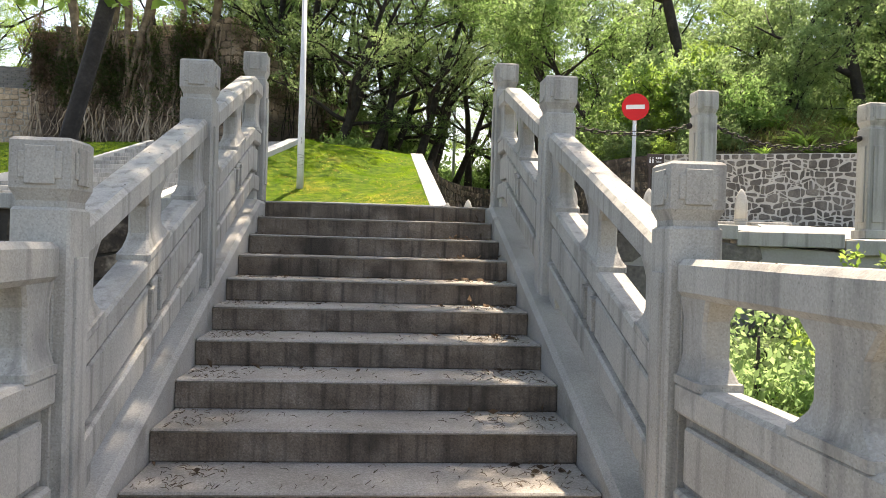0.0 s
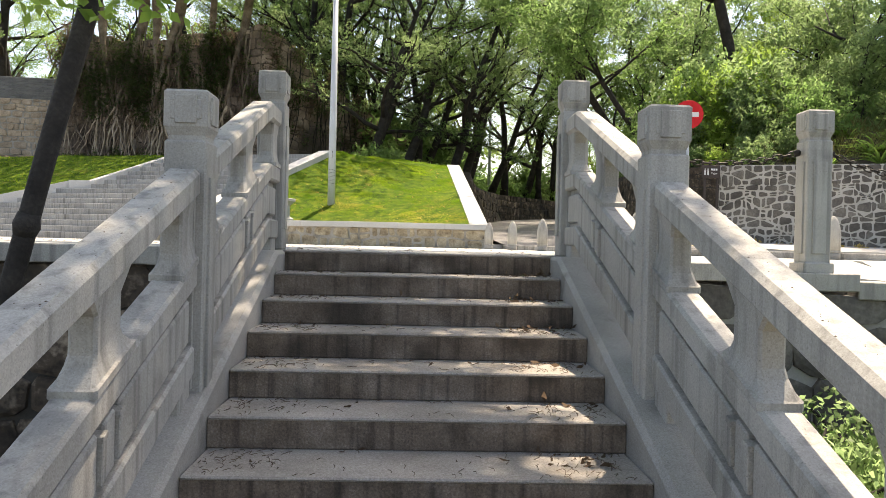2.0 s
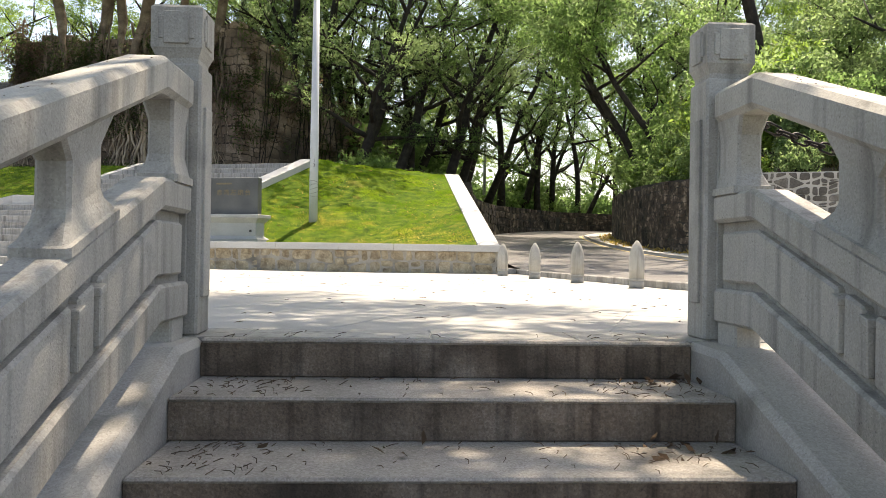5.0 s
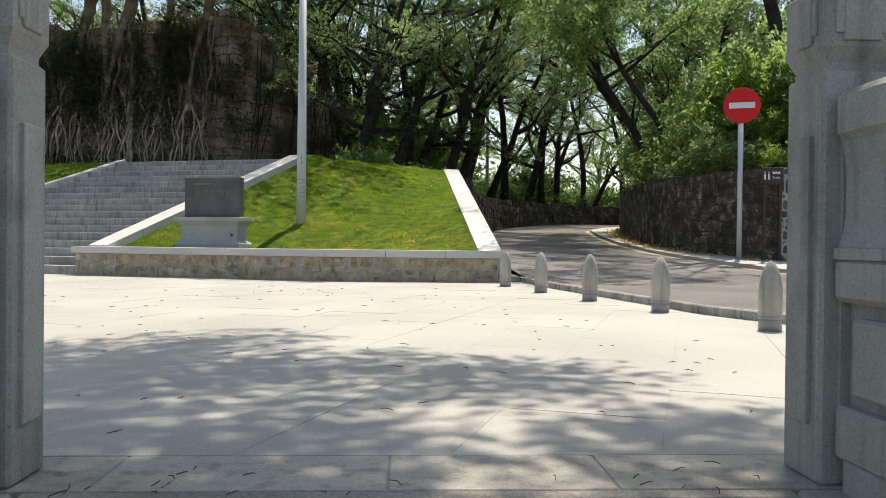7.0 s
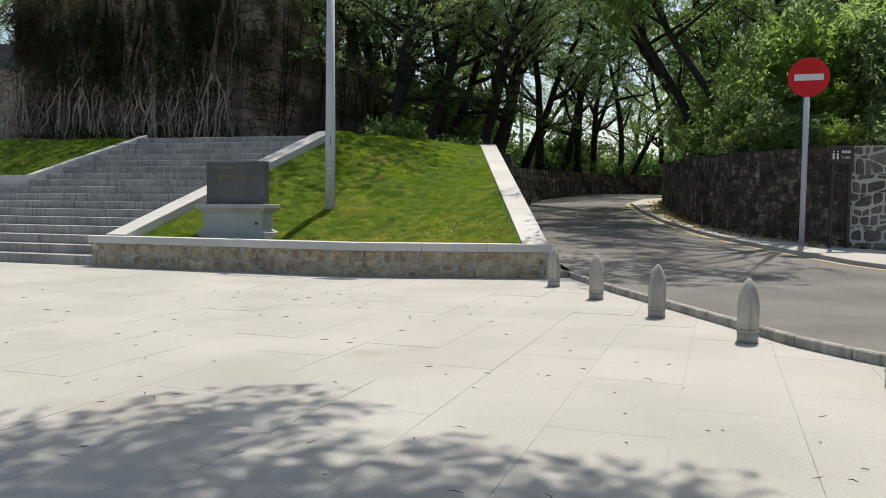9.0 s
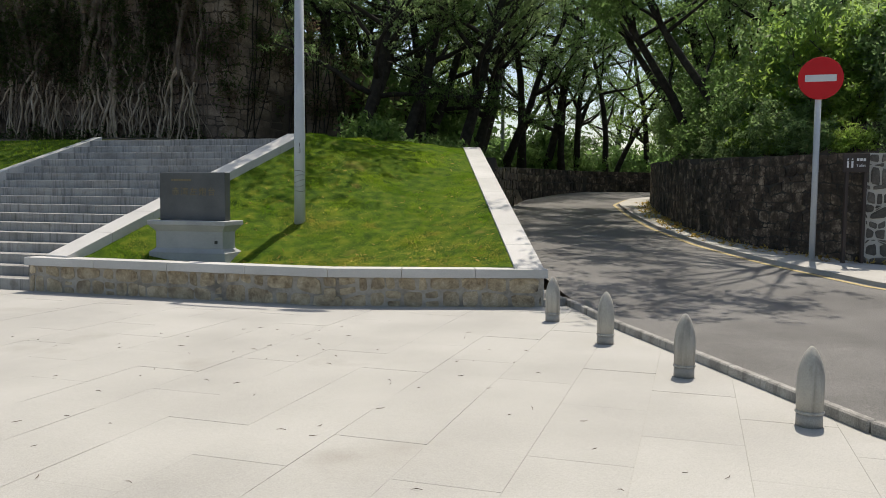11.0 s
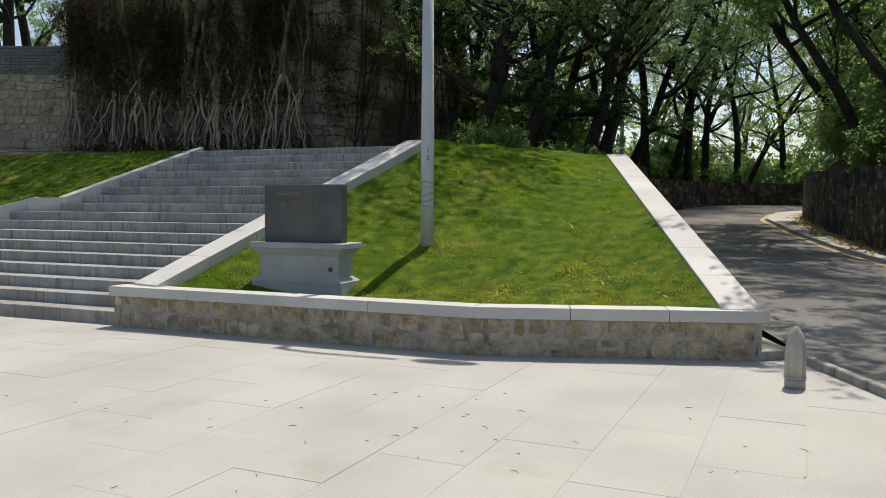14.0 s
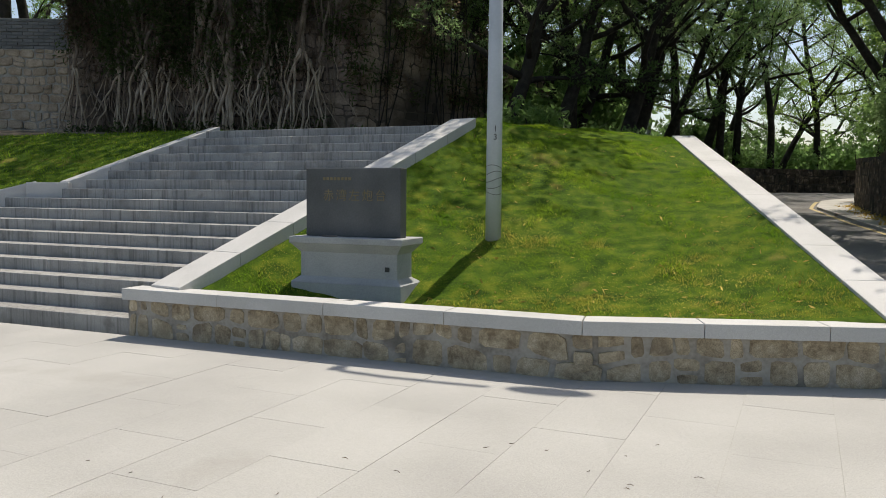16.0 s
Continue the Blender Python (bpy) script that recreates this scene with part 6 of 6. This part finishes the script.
    for k in range(26):
        x = rnd.uniform(-4.6, 0.5)
        z = lerp([(-4.6, 8.2), (-1.6, 6.2), (0.5, 5.5)], x)
        pts = wander(rnd, (x, wall_y(x), z), z - 3.0, 0.2, 1.0, 8)
        pts = [Vector((p.x, wall_y(p.x) - 0.03, max(2.9, p.z))) for p in pts]
        v, f = tube(pts, [0.018] * len(pts), 5)
        obj("root", mesh_of("root", v, f, BARK, True), thing)
    # curtains of leaves and the crowns above
    c, dead = [], []
    for k in range(40):
        x = rnd.choice((rnd.gauss(-9.4, 0.9), rnd.gauss(-11.9, 0.9), rnd.uniform(-13, -7.2), rnd.gauss(-6.6, 0.5)))
        x = max(-13.6, min(-5.2, x))
        top, low = rnd.uniform(6.6, 8.6), rnd.uniform(4.3, 6.6) if x < -7 else rnd.uniform(6.0, 7.4)
        heap = dead if rnd.random() < 0.3 else c
        z = top
        while z > low:
            heap.append((x + rnd.gauss(0, 0.2), wall_y(x) - 0.12 - 0.25 * rnd.random(), z))
            z -= rnd.uniform(0.18, 0.34)
            x += rnd.gauss(0, 0.05)
    for _ in range(60):
        c.append((rnd.uniform(-13, -4.5), wall_y(-8) - 0.2, 2.95 + 0.35 * rnd.random() ** 2))
    for k in range(40):
        x = rnd.uniform(-7.4, -4.7)
        (c if k % 4 else dead).append((x, wall_y(x) - 0.1, rnd.triangular(4.4, 8.6, 7.9)))
    for k in range(150):
        x = rnd.uniform(-5.2, 0.0)
        (c if k % 3 else dead).append((x, wall_y(x) - 0.15, rnd.uniform(4.2, lerp([(-4.8, 8.7), (0, 5.8)], x))))
    obj("dead_foliage", leaves_mesh("dead_foliage", dead, 0.26, 60, 0.15, LEAF_DEAD, 46, 0.2, 1.6), thing)
    obj("hanging_foliage", leaves_mesh("hanging_foliage", c, 0.3, 64, 0.12, LEAF_IVY, 44, 0.35, 1.4), thing)
    t = []
    for _ in range(260):
        t.append((rnd.uniform(-14, -1.5), rnd.uniform(32.2, 36.5), rnd.triangular(9.6, 14.0, 11.5)))
    # Unseen clumps without limbs, added forward to shade the hill stairs and lawns.
    for _ in range(230):
        t.append((rnd.uniform(-15, -3.0), rnd.uniform(28.6, 33), rnd.triangular(9.8, 12.5, 11.0)))
    for _ in range(110):
        t.append((rnd.uniform(-3.0, 2.2), rnd.triangular(26.6, 33, 30.5), rnd.triangular(9.6, 12.0, 10.6)))
    obj("crown", leaves_mesh("crown", t, 0.9, 72, 0.17, LEAF_MID, 45, 0.42, 0.6, 6), thing)


# ---- litter ----
def build_litter():
    rnd = random.Random(3)
    V, F = [], []
    for _ in range(260):
        x = rnd.choice((-0.25, STAIR_W + 0.075)) + POST_W / 2 + rnd.uniform(-0.056, 0.056)
        y = rnd.choice((rnd.uniform(1.36, 3.34), rnd.uniform(3.6, 5.66), rnd.uniform(5.92, 7.6)))
        z = 1.185 + (LANDING if y < 3.35 else (y - TOP_Y) * PITCH)
        r, k = rnd.choice((0.0015, 0.002, 0.0025, 0.003, 0.0045)), len(V)
        V += [(x + r, y, z), (x, y + r * rnd.uniform(0.7, 1.6), z), (x - r * 1.3, y, z), (x, y - r, z), (x, y, z + r * 0.7), (x, y, z - r)]
        F += [(k, k + 1, k + 4), (k + 1, k + 2, k + 4), (k + 2, k + 3, k + 4), (k + 3, k, k + 4), (k + 1, k, k + 5), (k + 2, k + 1, k + 5), (k + 3, k + 2, k + 5), (k, k + 3, k + 5)]
    obj("rail_litter", mesh_of("rail_litter", V, F, TWIG), label="dark crumbs of dirt scattered along the granite handrails", category="litter", kind="stuff")
    V, F = [], []
    for _ in range(1300):
        i = rnd.randrange(1, STEPS) if rnd.random() < 0.98 else 0
        y = TOP_Y - GO * i + rnd.uniform(0.0, GO - 0.03) if i else TOP_Y + rnd.uniform(0, 0.3)
        x = rnd.choice((rnd.uniform(0.05, 2.0), rnd.uniform(1.55, 2.0), rnd.uniform(0.03, 0.4)))
        z = -RISE * i + 0.004
        a, l = rnd.uniform(0, 3.14), rnd.uniform(0.01, 0.055)
        p = Vector((x, y, z))
        q = p + Vector((math.cos(a) * l, math.sin(a) * l, rnd.uniform(0, 0.012)))
        if abs(q.x - 1.02) > 0.99 or (i and not TOP_Y - GO * i < q.y < TOP_Y - GO * (i - 1) - 0.02):
            continue
        tube([p, (p + q) / 2 + Vector((0.006, 0.004, 0.003)), q], [0.0015, 0.0016, 0.001], 4, V, F)
    obj("twig_litter", mesh_of("twig_litter", V, F, TWIG), label="dry twigs and needles scattered on the stair treads", category="litter", kind="stuff")
    c = []
    for _ in range(190):
        i = rnd.randrange(1, STEPS)
        c.append((rnd.choice((rnd.uniform(0.05, 2.0), rnd.uniform(1.7, 2.0), rnd.uniform(1.6, 2.0))), TOP_Y - GO * i + rnd.uniform(0.2, 0.42), -RISE * i + 0.012))
    obj("leaf_litter", leaves_mesh("leaf_litter", c, 0.02, 1, 0.055, LEAF_DEAD, 15, 0.45, 0.2), label="dry brown and yellow leaves on the stair treads", category="leaves", kind="stuff")
    V, F = [], []
    for _ in range(190):
        x, y = rnd.uniform(-4.5, 3.0), rnd.uniform(8.6, 17.5)
        if x > 2.2 and y > 13:
            continue
        a, l = rnd.uniform(0, 3.14), rnd.uniform(0.02, 0.075)
        p, q = Vector((x, y, 0.006)), Vector((x + math.cos(a) * l, y + math.sin(a) * l, 0.008))
        tube([p, (p + q) / 2 + Vector((0.01 * math.sin(a), -0.01 * math.cos(a), 0.002)), q], [0.0015, 0.0024, 0.001], 4, V, F)
    obj("plaza_litter", mesh_of("plaza_litter", V, F, TWIG), label="small dry twigs and pods lying on the plaza slabs", category="litter", kind="stuff")
    c = []
    for _ in range(420):
        y = rnd.uniform(20.5, 38)
        xw = lerp([(p[1], p[0]) for p in DARK_WALL[:7]], y) if y > 22.6 else 9.0 + (22.6 - y) * 1.5
        x = xw - 0.08 - 0.5 * rnd.random() ** 2
        c.append((x, y, road_z(y) + 0.085))
    obj("wall_foot_leaves", leaves_mesh("wall_foot_leaves", c, 0.06, 3, 0.09, DRYLEAF, 16, 0.5, 0.15), label="drift of brown leaves along the foot of the wall", category="leaves", kind="stuff")


# ---- build ----
build_ground()
build_road()
build_stairs()
build_balustrades()
build_far_posts()
build_lawn()
build_kerbs()
build_big_stairs()
build_bollards()
build_no_entry()
build_guide_sign()
build_street_lamp(-1.09, 22.2, lawn_z(-1.09, 22.2), 5.75, "tall pale grey street lamp standing on the lawn", (1.95, -0.45))
build_street_lamp(5.6, 50.0, 2.0, 7.5, "slim street lamp far up the lane", (-0.9, -0.4), False, 0.11)
build_monument()
build_woods()
build_far_bushes()
build_hillside()
build_strap_plants()
build_overhanging_trees()
build_lane_tree()
build_near_tree()
build_undergrowth()
build_bank_grass()
build_fort()
build_banyans()
build_litter()
rubble_wall("lawn_wall", LAWN_FRONT[::-1], -0.02, 0.41, 0.26, 0.1, TANSTONE, TANJOINT, "low wall of tan stone blocks in grey mortar under the lawn", 41, proud=0.007, thick=0.22, gap=0.024, rows_flat=0.4)
rubble_wall("dark_retaining_wall", DARK_WALL[::-1], lambda s: 0.3, lambda s: 2.35 + 0.55 * max(0, 1 - s / 22), 0.23, 0.2, MOSSSHADE, MOSSSHADEJOINT, "dark mossy stone retaining wall curving along the lane", 42, side=1, proud=0.014, gap=0.007, thick=0.9, rows_flat=0.5)
rubble_wall("pale_retaining_wall", PALE_WALL[::-1], 0.0, 2.33, 0.2, 0.2, GREYSTONE, PALEJOINT, "rubble retaining wall with dark stones in white mortar", 43, proud=0.02, gap=0.023, rows_flat=0.8, thick=0.9)
rubble_wall("lane_wall", MID_WALL, lambda s: 0.7, lambda s: lerp([(0, 2.38), (6, 2.34), (14, 2.6), (40, 2.7)], s), 0.40, 0.2, MOSSSHADE, MOSSSHADEJOINT, "low dark stone wall behind the bend of the lane", 44, proud=0.03, side=1)
# Shade below the left plaza edge is given by this darker stone.
rubble_wall("plaza_wall_1", [(-16, 8.1), (-0.47, 8.1)], -2.6, -0.14, 0.45, 0.2, MOSSSHADE, MOSSSHADEJOINT, "stone retaining wall under the plaza edge, coloured dark for its shade", 45, proud=0.03)
rubble_wall("plaza_wall_2", [(STAIR_W + 0.47, 8.1), (4.55, 8.08), (7.5, 7.43), (13.8, 6.38)], -2.6, lambda s: -0.15 - 0.062 * min(6.4, max(0.0, s - 0.1)), 0.45, 0.2, GREYSTONE, JOINT, "stone retaining wall under the plaza edge", 46, proud=0.03)
build_plaza()
